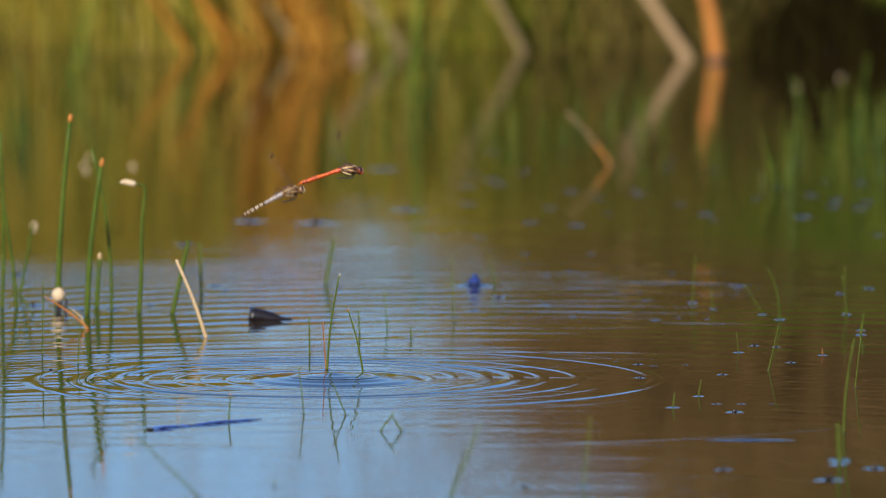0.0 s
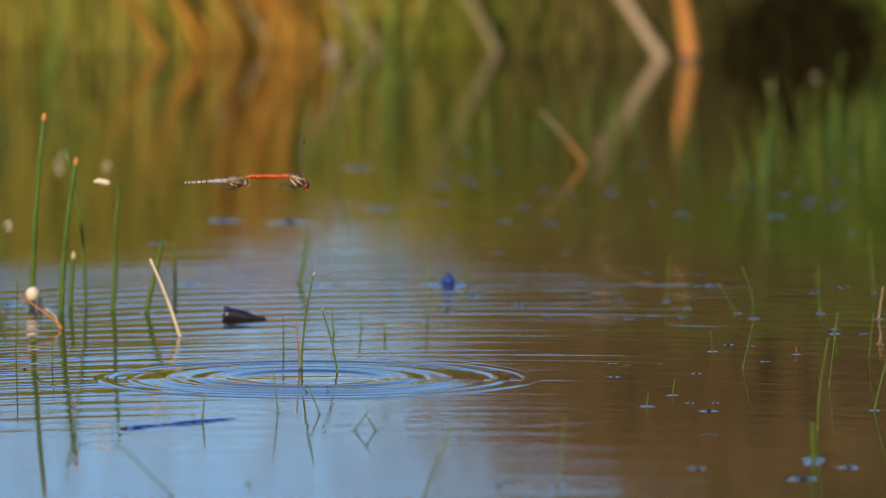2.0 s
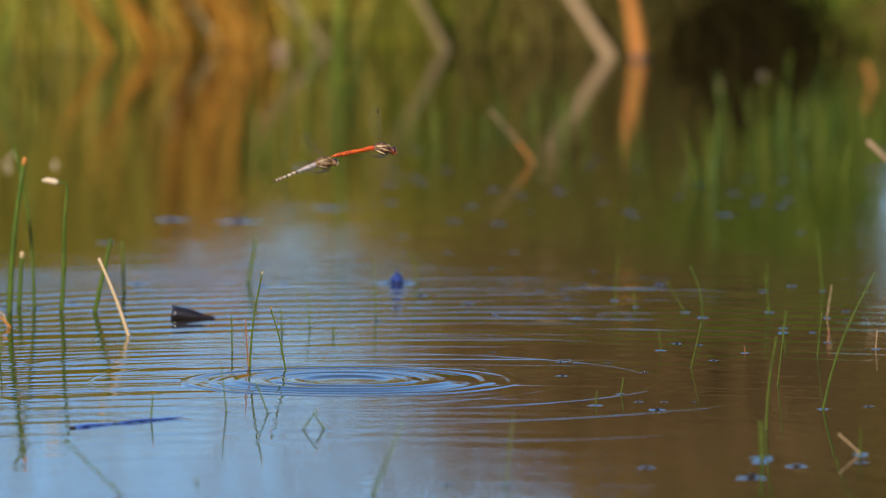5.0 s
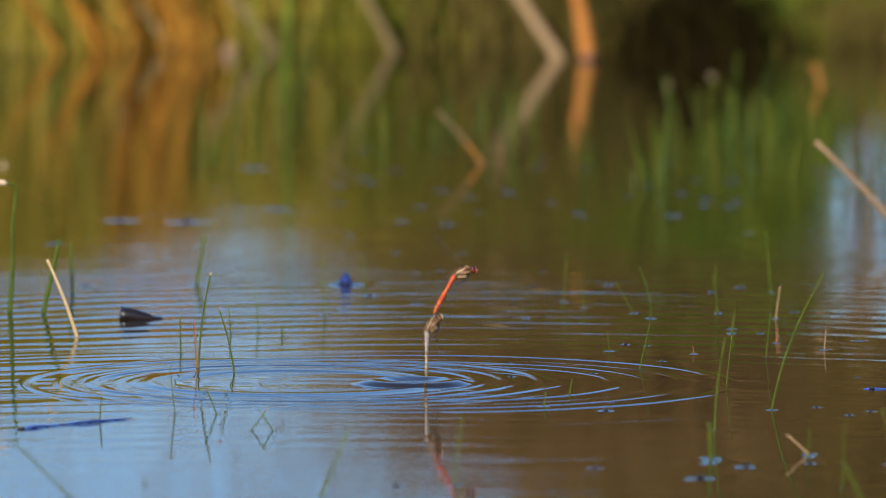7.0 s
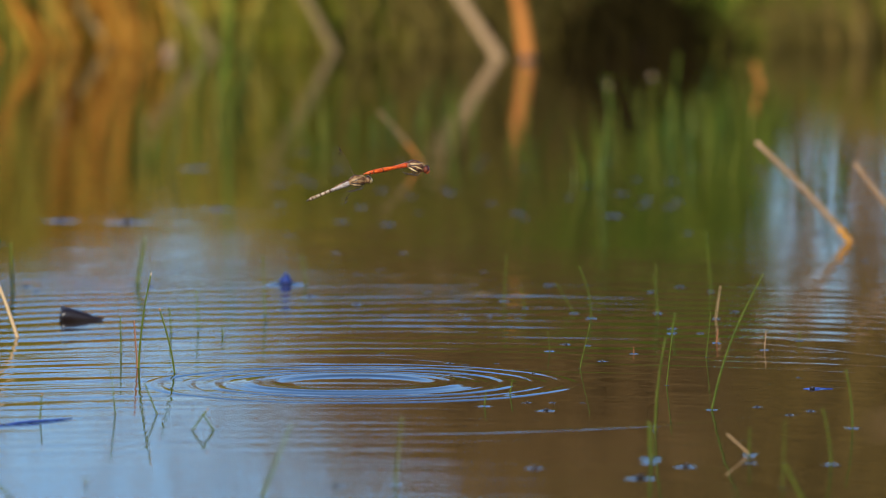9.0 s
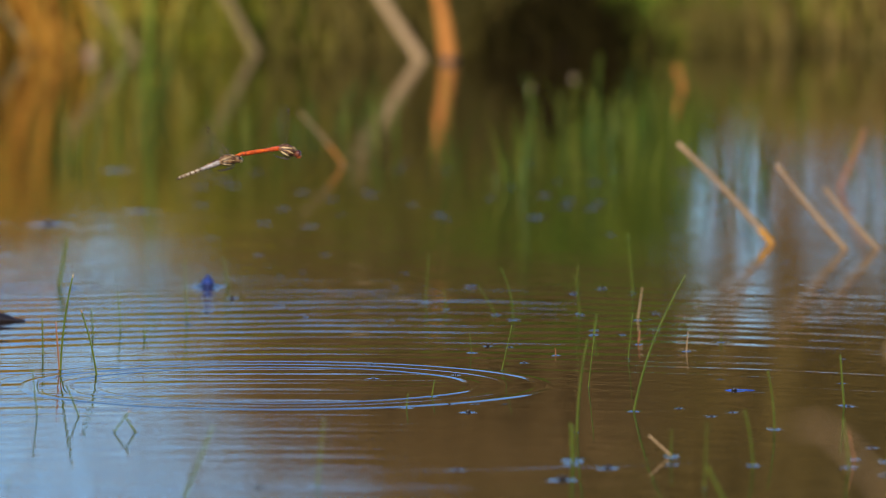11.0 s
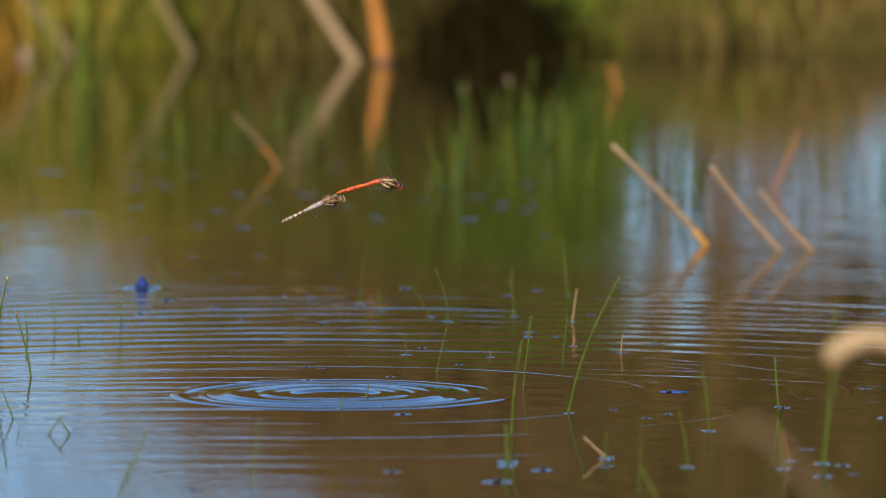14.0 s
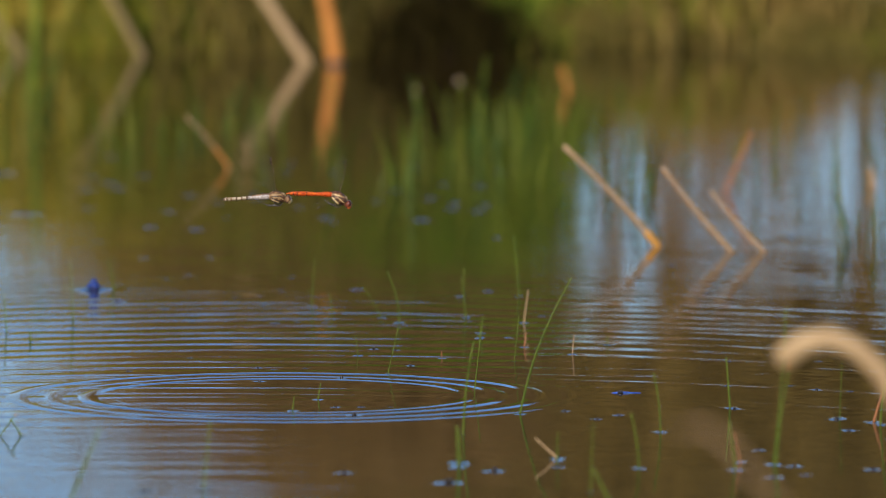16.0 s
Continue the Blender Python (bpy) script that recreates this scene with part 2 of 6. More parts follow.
def rush(x, y, tip, wide, bow=0.0, material=None, head=None, topped=0.0, feet=(), collar=0.005, label="slender green rush stem standing in the pond water", name="rush_stem", group="rush stems"):
    """One upright stem with its water collar and, where it has one, a browned tip."""
    t = thing(name, x, y, label, "water plant", group)
    pts = bowed(tip, bow)
    r = wide / 2
    part("stem", tube(pts, [r * (1.0 - 0.35 * i / len(pts)) for i in range(len(pts))], 8), material or GREEN, t)
    for s0, s1, stuff in feet:
        n = len(pts) - 1
        run = [Vector(pts[0]).lerp(Vector(pts[-1]), s0 + (s1 - s0) * i / 5) for i in range(6)]
        if bow:
            run = []
            for i in range(6):
                q = min(n - 1e-6, (s0 + (s1 - s0) * i / 5) * n)
                run.append(Vector(pts[int(q)]).lerp(Vector(pts[int(q) + 1]), q - int(q)))
        part("foot", tube(run, [r * 1.05] * 6, 8), stuff, t, "wet darkened foot" if stuff == DARK_WOOD else "yellowed lower sheath")
    if head:
        a, b = Vector(pts[-2]), Vector(pts[-1])
        d = (b - a).normalized()
        part("tip", tube([b - d * (topped or r * 0.6), b + d * r * 0.5, b + d * r * 1.5, b + d * r * 2.2], [r * 0.68, r * 0.8, r * 0.65, r * 0.2], 8), head, t, "browned dry tip")
    if collar:
        meniscus(t, collar)
    return t


def scrap(x, y, size, long=1.6):
    """A floating seed scrap that dimples the water."""
    t = thing("floating_scrap", x, y, "tiny dark seed scrap floating on the pond", "plant debris", "floating scraps")
    k = 1.0 if y < 5.9 else 0.7
    part("scrap", blob(size * 0.19 * k, size * 0.16, size * 0.085 * k, 0.5, x * 90, 1, (0, 0, size * 0.09 * k)), DARK_WOOD, t)
    meniscus(t, size * 0.86, long=long * 1.22, steep=0.085)
    return t


# ---- pond and banks ----
def shore(x):
    return 9.16 + 0.04 * math.sin(x * 2.1 + 0.4) + 0.02 * math.sin(x * 9.0)


def ground_height(x, y):
    far = shore(x) - y
    inside = min(far, y - 1.2, 14 - abs(x))
    n = noise.noise(Vector((x * 0.9, y * 0.9, 0))) * 0.02 + noise.noise(Vector((x * 5, y * 5, 3))) * 0.006
    if inside > 0:
        return -0.3 * min(1, inside / 1.0) + n * min(1, inside * 4)
    out = -inside
    return min(0.16, out * 0.10) + n * min(1, out * 3)


def build_ground():
    def axis(a, b, fine, reach):
        vals = list(np.arange(a, b + 1e-6, fine))
        step, v = fine, b
        while v < reach:
            step *= 1.35
            v += step
            vals.append(v)
        step, v = fine, a
        while v > -reach:
            step *= 1.35
            v -= step
            vals.insert(0, v)
        return vals
    xs, ys = axis(-2.4, 2.4, 0.08, 900), axis(0.4, 11.0, 0.08, 900)
    verts = [(x, y, ground_height(x, y)) for y in ys for x in xs]
    w = len(xs)
    faces = [(j * w + i, j * w + i + 1, (j + 1) * w + i + 1, (j + 1) * w + i) for j in range(len(ys) - 1) for i in range(w - 1)]
    tagged(raw("ground", verts, faces, MUD), "dark muddy pond bed and low grassy bank", "ground", kind="structure")


build_ground()
pond = raw("water", [(-14.5, 0.8, 0), (14.5, 0.8, 0), (14.5, 9.8, 0), (-14.5, 9.8, 0)], [(0, 1, 2, 3)], WATER)
tagged(pond, "still brown pond water with fine ripples mirroring sky and reeds", "water", kind="structure")


def tussock(name, x, y, spread, deep, high, count, material, label, category, lean=0.2, wide=0.005, seed=1, base=None, droop=0.25, arch=0.0, ragged=0.45):
    """Many arching blades that grow from one patch, most of them leaning the way of the patch."""
    rng = random.Random(seed)
    t = thing(name, x, y, label, category, "bank plants", 0.0)
    verts, faces = [], []
    for _ in range(count):
        bx, by = rng.gauss(0, 0.5) * spread, rng.uniform(-deep, deep) * 0.5
        bz = (ground_height(x + bx, y + by) if base is None else base) - 0.01
        h = high * rng.uniform(ragged, 1.0)
        a = rng.uniform(0, math.tau)
        reach = h * lean * rng.uniform(0.1, 1.0)
        dx, dy = math.cos(a) * reach + arch * h * rng.uniform(0.3, 1.3), math.sin(a) * reach * 0.6
        stiff = rng.uniform(1.0, 2.2)
        turn = rng.uniform(-0.9, 0.9)
        sx, sy = math.cos(turn) * wide * 0.5, math.sin(turn) * wide * 0.5
        k = rng.uniform(0.6, 1.3)
        n0 = len(verts)
        for s, w in ((0, 0.7), (0.35, 1.0), (0.7, 0.75)):
            px, py, pz = bx + dx * s ** stiff, by + dy * s ** stiff, bz + h * (s - droop * s ** 4)
            verts += [(px - sx * w * k, py - sy * w * k, pz), (px + sx * w * k, py + sy * w * k, pz)]
        verts.append((bx + dx, by + dy, bz + h * (1 - droop)))
        faces += [(n0, n0 + 1, n0 + 3, n0 + 2), (n0 + 2, n0 + 3, n0 + 5, n0 + 4), (n0 + 4, n0 + 5, n0 + 6)]
    tagged(raw("foliage", verts, faces, material, t), kind="stuff")
    return t


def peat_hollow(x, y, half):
    """Undercut bank: uneven lumps leaning over a hollow, its shade in their dark colour."""
    t = thing("peat_bank", x, y, "undercut peat bank with uneven lumps at the water's edge, coloured dark for the shade of its hollow", "peat bank")
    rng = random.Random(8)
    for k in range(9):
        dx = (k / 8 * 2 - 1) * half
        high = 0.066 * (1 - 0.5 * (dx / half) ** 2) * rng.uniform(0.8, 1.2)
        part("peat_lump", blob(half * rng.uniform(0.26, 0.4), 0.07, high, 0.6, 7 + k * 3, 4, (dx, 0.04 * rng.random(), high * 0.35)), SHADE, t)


def husk(x, y, r):
    t = thing("dry_husk", x, y, "pale rounded dry husk at the pond edge", "plant debris")
    part("round_body", blob(r, r, r, 0.3, 5, 3, (0, 0, r * 0.6)), TANREED, t)


# a pale bead added to stand for a small glint over the water
def glint_bead(x, y, r):
    t = thing("glint_bead", x, y, "tiny pale bead put on the pond in place of a glint", "plant debris", "seed husks")
    part("round_body", blob(r, r, r, 0.2, 5, 2, (0, 0, r * 0.6)), PALE, t)


def shrub(x, y, rx, ry, low, high, count, seed):
    """A brown-leaved shrub: a few forked stems under a broad loose crown."""
    rng = random.Random(seed)
    t = thing("shrub", x, y, "low spreading shrub with dry brown leaves behind the pond", "shrub")
    g = ground_height(x, y)
    for k in range(5):
        ex, ey = rng.uniform(-0.8, 0.8) * rx, rng.uniform(-0.7, 0.7) * ry
        pts = [(ex * 0.25, ey * 0.3, g - 0.05), (ex * 0.45, ey * 0.5, g + low * 0.4), (ex * 0.8, ey * 0.9, (low + high) / 2), (ex, ey, high * 0.95)]
        limb = part("limb", tube(pts, [0.011, 0.009, 0.006, 0.002], 7), UMBER, t)
        for j in range(3):
            s = rng.uniform(-0.5, 0.5)
            part("twig", tube([pts[2], (pts[2][0] + s * rx * 0.4, pts[2][1], high * 0.85), (pts[2][0] + s * rx * 0.9, pts[2][1] + 0.03, high)], [0.004, 0.003, 0.001], 5), UMBER, limb)
    verts, faces = [], []
    for _ in range(count):
        while True:
            u = Vector((rng.uniform(-1, 1), rng.uniform(-1, 1), rng.uniform(-1, 1)))
            if u.length < 1:
                break
        lump = 0.45 * noise.noise(Vector((u.x * 3 + seed, u.y * 3, 0)))
        c = Vector((u.x * rx * rng.uniform(0.72, 1.32), u.y * ry, (low + high) / 2 + u.z * (high - low) / 2 + lump * (high - low)))
        a = Euler((rng.uniform(0, 6), rng.uniform(0, 6), rng.uniform(0, 6))).to_matrix()
        s = rng.uniform(0.010, 0.022)
        n0 = len(verts)
        for p in ((-1.3, 0, 0), (0, -0.55, 0.15), (1.3, 0, 0), (0, 0.55, 0.15)):
            verts.append(c + a @ Vector(p) * s)
        faces.append((n0, n0 + 1, n0 + 2, n0 + 3))
    tagged(raw("foliage", verts, faces, LEAFAGE, t, "dry brown leaves", smooth=False), kind="stuff")
    return t

tussock("grass_clump", -0.947, 9.162, 0.183, 0.22, 0.400, 1320, GOLD, "clump of golden olive grass on the pond bank", "grass", seed=1, ragged=0.65, wide=0.0024, lean=0.5, arch=0.10)
tussock("grass_clump", -0.770, 9.267, 0.185, 0.22, 0.440, 1320, GOLD, "clump of golden olive grass on the pond bank", "grass", seed=2, ragged=0.65, wide=0.0024, lean=0.5, arch=-0.10)
tussock("grass_clump", -0.611, 9.221, 0.135, 0.22, 0.500, 1848, GOLD, "clump of golden olive grass on the pond bank", "grass", seed=3, ragged=0.65, wide=0.0024, lean=0.5, arch=0.20)
tussock("grass_clump", -0.516, 9.241, 0.123, 0.22, 0.480, 1848, GOLD, "clump of golden olive grass on the pond bank", "grass", seed=4, ragged=0.65, wide=0.0024, lean=0.5, arch=-0.30)
tussock("grass_clump", -0.441, 9.132, 0.098, 0.22, 0.440, 1496, GOLD, "clump of golden olive grass on the pond bank", "grass", seed=5, ragged=0.65, wide=0.0024, lean=0.3, arch=-0.12)
tussock("grass_clump", -0.350, 9.227, 0.099, 0.22, 0.350, 1408, GOLD, "clump of golden olive grass on the pond bank", "grass", seed=6, ragged=0.65, wide=0.0024, lean=0.3, arch=-0.12)
tussock("grass_clump", -0.258, 9.203, 0.077, 0.22, 0.263, 1320, GOLD, "clump of golden olive grass on the pond bank", "grass", seed=7, ragged=0.45, wide=0.0024, lean=0.3, arch=-0.04)
tussock("grass_clump", -0.205, 9.238, 0.067, 0.22, 0.263, 1320, GOLD, "clump of golden olive grass on the pond bank", "grass", seed=8, ragged=0.45, wide=0.0024, lean=0.3, arch=-0.04)
tussock("grass_clump", -0.152, 9.263, 0.067, 0.22, 0.275, 1320, GOLD, "clump of golden olive grass on the pond bank", "grass", seed=9, ragged=0.45, wide=0.0024, lean=0.3, arch=-0.04)
tussock("grass_clump", -0.099, 9.27, 0.086, 0.22, 0.300, 1408, GOLD, "clump of green and olive grass on the pond bank", "grass", seed=10, ragged=0.45, wide=0.0024, lean=0.5, arch=-0.22)
tussock("grass_clump", -0.029, 9.17, 0.098, 0.22, 0.300, 1408, GRASS, "clump of green and olive grass on the pond bank", "grass", seed=11, ragged=0.45, wide=0.0024, lean=0.5, arch=0.10)
# DUSK clumps from here on carry painted shade in their colour
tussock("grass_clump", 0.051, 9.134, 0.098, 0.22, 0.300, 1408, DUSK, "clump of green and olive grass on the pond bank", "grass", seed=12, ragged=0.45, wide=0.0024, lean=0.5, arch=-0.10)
tussock("grass_clump", 0.130, 9.24, 0.098, 0.12, 0.400, 1408, MEADOW, "clump of fresh green grass on the pond bank", "grass", seed=13, ragged=0.45, wide=0.0024, lean=0.5, arch=0.20)
tussock("grass_clump", 0.211, 9.24, 0.058, 0.12, 0.370, 1144, MEADOW, "clump of fresh green grass on the pond bank", "grass", seed=14, ragged=0.45, wide=0.0024, lean=0.25, arch=0.0)
tussock("grass_clump", 0.270, 9.24, 0.037, 0.12, 0.330, 1144, MEADOW, "clump of fresh green grass on the pond bank", "grass", seed=15, ragged=0.45, wide=0.0024, lean=0.25, arch=0.0)
tussock("grass_clump", 0.309, 9.266, 0.027, 0.22, 0.210, 704, MEADOW, "clump of fresh green grass on the pond bank", "grass", seed=16, ragged=0.45, wide=0.0024, lean=0.25, arch=0.0)
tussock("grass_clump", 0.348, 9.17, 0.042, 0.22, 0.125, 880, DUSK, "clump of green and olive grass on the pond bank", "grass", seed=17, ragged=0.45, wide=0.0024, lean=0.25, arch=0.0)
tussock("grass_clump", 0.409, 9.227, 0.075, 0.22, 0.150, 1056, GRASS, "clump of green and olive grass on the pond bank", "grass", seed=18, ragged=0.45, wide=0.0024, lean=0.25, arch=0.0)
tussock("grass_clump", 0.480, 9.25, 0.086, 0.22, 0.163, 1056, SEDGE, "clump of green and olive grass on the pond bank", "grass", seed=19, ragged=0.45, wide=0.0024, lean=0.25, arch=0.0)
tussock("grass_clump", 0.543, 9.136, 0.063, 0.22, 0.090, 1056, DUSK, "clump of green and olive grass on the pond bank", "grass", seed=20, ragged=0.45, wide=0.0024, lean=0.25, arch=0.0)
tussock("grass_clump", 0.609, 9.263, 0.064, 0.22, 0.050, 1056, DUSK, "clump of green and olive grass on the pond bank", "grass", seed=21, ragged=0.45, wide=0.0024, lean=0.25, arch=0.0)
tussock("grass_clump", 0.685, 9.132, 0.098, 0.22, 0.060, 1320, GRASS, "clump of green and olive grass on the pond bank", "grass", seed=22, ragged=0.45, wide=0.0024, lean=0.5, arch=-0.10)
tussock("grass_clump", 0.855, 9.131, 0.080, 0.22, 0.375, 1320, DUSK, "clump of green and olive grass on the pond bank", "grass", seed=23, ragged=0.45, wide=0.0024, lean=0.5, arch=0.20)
tussock("fern_clump", -0.389, 9.146, 0.076, 0.2, 0.360, 42, FERN, "orange dead fern clump on the pond bank", "fern", seed=24, lean=0.4, wide=0.0032, arch=-0.35)
tussock("fern_clump", -0.362, 9.134, 0.041, 0.2, 0.288, 25, FERN, "orange dead fern clump on the pond bank", "fern", seed=25, lean=0.4, wide=0.0032, arch=-0.35)
tussock("fern_clump", -0.293, 9.13, 0.048, 0.2, 0.372, 32, FERN, "orange dead fern clump on the pond bank", "fern", seed=26, lean=0.4, wide=0.0032, arch=-0.5)
tussock("fern_clump", -0.282, 9.111, 0.034, 0.2, 0.300, 16, FERN, "orange dead fern clump on the pond bank", "fern", seed=27, lean=0.4, wide=0.0032, arch=-0.5)
tussock("fern_clump", -0.326, 9.176, 0.048, 0.2, 0.384, 19, FERN, "orange dead fern clump on the pond bank", "fern", seed=28, lean=0.4, wide=0.0032, arch=-0.35)
tussock("fern_clump", -0.416, 9.159, 0.041, 0.2, 0.312, 19, FERN, "orange dead fern clump on the pond bank", "fern", seed=29, lean=0.4, wide=0.0032, arch=-0.35)
tussock("fern_clump", -0.470, 9.184, 0.062, 0.2, 0.240, 19, FERN, "orange dead fern clump on the pond bank", "fern", seed=30, lean=0.4, wide=0.0032, arch=-0.35)
tussock("fern_clump", -0.255, 9.11, 0.041, 0.2, 0.240, 14, FERN, "orange dead fern clump on the pond bank", "fern", seed=31, lean=0.4, wide=0.0032, arch=-0.5)
tussock("fern_clump", -0.322, 9.125, 0.050, 0.1, 0.410, 72, FERN, "upright orange dead fern clump on the pond bank", "fern", seed=115, lean=0.35, wide=0.0028, arch=-0.10, ragged=0.25)
tussock("fern_clump", 0.454, 9.163, 0.090, 0.2, 0.204, 45, SEDGE, "dry brown dead fern clump on the pond bank", "fern", seed=32, lean=0.3, wide=0.0032, arch=0.0)
tussock("fern_clump", 0.404, 9.114, 0.055, 0.2, 0.156, 23, SEDGE, "dry brown dead fern clump on the pond bank", "fern", seed=33, lean=0.3, wide=0.0032, arch=0.0)
tussock("sedge_clump", -0.167, 9.46, 0.173, 0.3, 0.560, 10, SEDGE, "clump of dry brown sedge on the pond bank", "sedge", seed=34, wide=0.0012, lean=0.2, arch=-0.05)
tussock("sedge_clump", -0.151, 9.507, 0.102, 0.3, 0.520, 14, SEDGE, "clump of dry brown sedge on the pond bank", "sedge", seed=35, wide=0.0012, lean=0.2, arch=0.12)
tussock("sedge_clump", -0.128, 9.429, 0.116, 0.3, 0.600, 40, SEDGE, "clump of dry brown sedge on the pond bank", "sedge", seed=36, wide=0.0013, lean=0.2, arch=-0.12)
tussock("sedge_clump", -0.105, 9.364, 0.100, 0.3, 0.540, 220, SEDGE, "clump of dry brown sedge on the pond bank", "sedge", seed=37, wide=0.0013, lean=0.2, arch=0.05)
tussock("sedge_clump", -0.067, 9.36, 0.056, 0.3, 0.560, 350, UMBER, "clump of dry brown sedge on the pond bank", "sedge", seed=38, wide=0.0022, lean=0.2, arch=0.05)
tussock("sedge_clump", -0.019, 9.484, 0.063, 0.3, 0.590, 644, UMBER, "clump of dry brown sedge on the pond bank", "sedge", seed=39, wide=0.003, lean=0.25, arch=0.03)
tussock("sedge_clump", 0.025, 9.36, 0.069, 0.3, 0.610, 1196, UMBER, "clump of dry brown sedge on the pond bank", "sedge", seed=40, wide=0.003, lean=0.25, arch=0.03)
tussock("sedge_clump", 0.075, 9.482, 0.069, 0.3, 0.620, 1472, UMBER, "clump of dry brown sedge on the pond bank", "sedge", seed=41, wide=0.003, lean=0.45, arch=0.08)
tussock("sedge_clump", 0.113, 9.453, 0.094, 0.3, 0.640, 2116, UMBER, "clump of dry brown sedge on the pond bank", "sedge", seed=42, wide=0.003, lean=0.3, arch=-0.05)
tussock("sedge_clump", 0.171, 9.362, 0.075, 0.3, 0.620, 2392, UMBER, "clump of dry brown sedge on the pond bank", "sedge", seed=43, wide=0.003, lean=0.3, arch=-0.05)
tussock("sedge_clump", 0.432, 9.373, 0.101, 0.3, 0.440, 115, UMBER, "clump of dry brown sedge on the pond bank", "sedge", seed=44, wide=0.0013, lean=0.45, arch=-0.12)
tussock("sedge_clump", 0.486, 9.362, 0.117, 0.3, 0.450, 130, UMBER, "clump of dry brown sedge on the pond bank", "sedge", seed=45, wide=0.0013, lean=0.45, arch=0.08)
tussock("sedge_clump", 0.551, 9.451, 0.102, 0.3, 0.420, 25, UMBER, "clump of dry brown sedge on the pond bank", "sedge", seed=46, wide=0.0013, lean=0.45, arch=-0.05)
tussock("sedge_clump", 0.745, 9.504, 0.050, 0.3, 0.500, 1839, UMBER, "clump of dry brown sedge on the pond bank", "sedge", seed=47, wide=0.003, lean=0.15, arch=0.05)
tussock("sedge_clump", -0.751, 9.37, 0.125, 0.3, 0.200, 1380, SEDGE, "clump of dry brown sedge on the pond bank", "sedge", seed=48, wide=0.003, lean=0.45, arch=-0.12)
tussock("sedge_clump", -0.565, 9.52, 0.127, 0.3, 0.360, 1196, SEDGE, "clump of dry brown sedge on the pond bank", "sedge", seed=49, wide=0.003, lean=0.45, arch=0.08)
tussock("sedge_clump", 0.935, 9.403, 0.120, 0.3, 0.500, 1839, SEDGE, "clump of dry brown sedge on the pond bank", "sedge", seed=50, wide=0.003, lean=0.45, arch=-0.05)
tussock("tall_dry_grass", -0.818, 10.593, 0.103, 0.3, 0.980, 51, SEDGE, "loose stand of tall thin dry grass behind the bank", "grass", seed=51, wide=0.0008, lean=0.35, ragged=0.6, arch=0.12)
tussock("tall_dry_grass", -0.726, 10.407, 0.101, 0.3, 0.980, 51, SEDGE, "loose stand of tall thin dry grass behind the bank", "grass", seed=52, wide=0.0008, lean=0.35, ragged=0.6, arch=-0.12)
tussock("tall_dry_grass", -0.656, 10.541, 0.102, 0.3, 0.980, 51, SEDGE, "loose stand of tall thin dry grass behind the bank", "grass", seed=53, wide=0.0008, lean=0.35, ragged=0.6, arch=0.08)
tussock("tall_dry_grass", -0.576, 10.533, 0.102, 0.3, 0.980, 51, SEDGE, "loose stand of tall thin dry grass behind the bank", "grass", seed=54, wide=0.0008, lean=0.35, ragged=0.6, arch=-0.05)
tussock("tall_dry_grass", -0.491, 10.411, 0.101, 0.3, 0.980, 51, SEDGE, "loose stand of tall thin dry grass behind the bank", "grass", seed=55, wide=0.0008, lean=0.35, ragged=0.6, arch=0.12)
tussock("tall_dry_grass", -0.420, 10.596, 0.103, 0.3, 0.980, 51, SEDGE, "loose stand of tall thin dry grass behind the bank", "grass", seed=56, wide=0.0008, lean=0.35, ragged=0.6, arch=-0.12)
tussock("tall_dry_grass", -0.335, 10.45, 0.102, 0.3, 0.980, 51, SEDGE, "loose stand of tall thin dry grass behind the bank", "grass", seed=57, wide=0.0008, lean=0.35, ragged=0.6, arch=0.08)
tussock("tall_dry_grass", -0.257, 10.476, 0.102, 0.3, 0.980, 59, SEDGE, "loose stand of tall thin dry grass behind the bank", "grass", seed=58, wide=0.0008, lean=0.35, ragged=0.6, arch=-0.05)
tussock("tall_dry_grass", -0.180, 10.584, 0.103, 0.3, 0.980, 121, SEDGE, "loose stand of tall thin dry grass behind the bank", "grass", seed=59, wide=0.0008, lean=0.35, ragged=0.6, arch=0.12)
tussock("tall_dry_grass", -0.099, 10.402, 0.101, 0.3, 0.980, 158, SEDGE, "loose stand of tall thin dry grass behind the bank", "grass", seed=60, wide=0.0008, lean=0.35, ragged=0.6, arch=-0.12)
tussock("tall_dry_grass", -0.021, 10.558, 0.103, 0.3, 0.980, 158, SEDGE, "loose stand of tall thin dry grass behind the bank", "grass", seed=61, wide=0.0008, lean=0.35, ragged=0.6, arch=0.08)
tussock("tall_dry_grass", 0.058, 10.514, 0.102, 0.3, 0.980, 134, SEDGE, "loose stand of tall thin dry grass behind the bank", "grass", seed=62, wide=0.0008, lean=0.35, ragged=0.6, arch=-0.05)
tussock("tall_dry_grass", 0.136, 10.421, 0.102, 0.3, 0.980, 44, SEDGE, "loose stand of tall thin dry grass behind the bank", "grass", seed=63, wide=0.0008, lean=0.35, ragged=0.6, arch=0.12)
tussock("tall_dry_grass", 0.219, 10.6, 0.103, 0.3, 0.980, 34, SEDGE, "loose stand of tall thin dry grass behind the bank", "grass", seed=64, wide=0.0008, lean=0.35, ragged=0.6, arch=-0.12)
tussock("tall_dry_grass", 0.294, 10.434, 0.102, 0.3, 0.980, 34, SEDGE, "loose stand of tall thin dry grass behind the bank", "grass", seed=65, wide=0.0008, lean=0.35, ragged=0.6, arch=0.08)
tussock("tall_dry_grass", 0.374, 10.496, 0.102, 0.3, 0.980, 77, SEDGE, "loose stand of tall thin dry grass behind the bank", "grass", seed=66, wide=0.0008, lean=0.35, ragged=0.6, arch=-0.05)
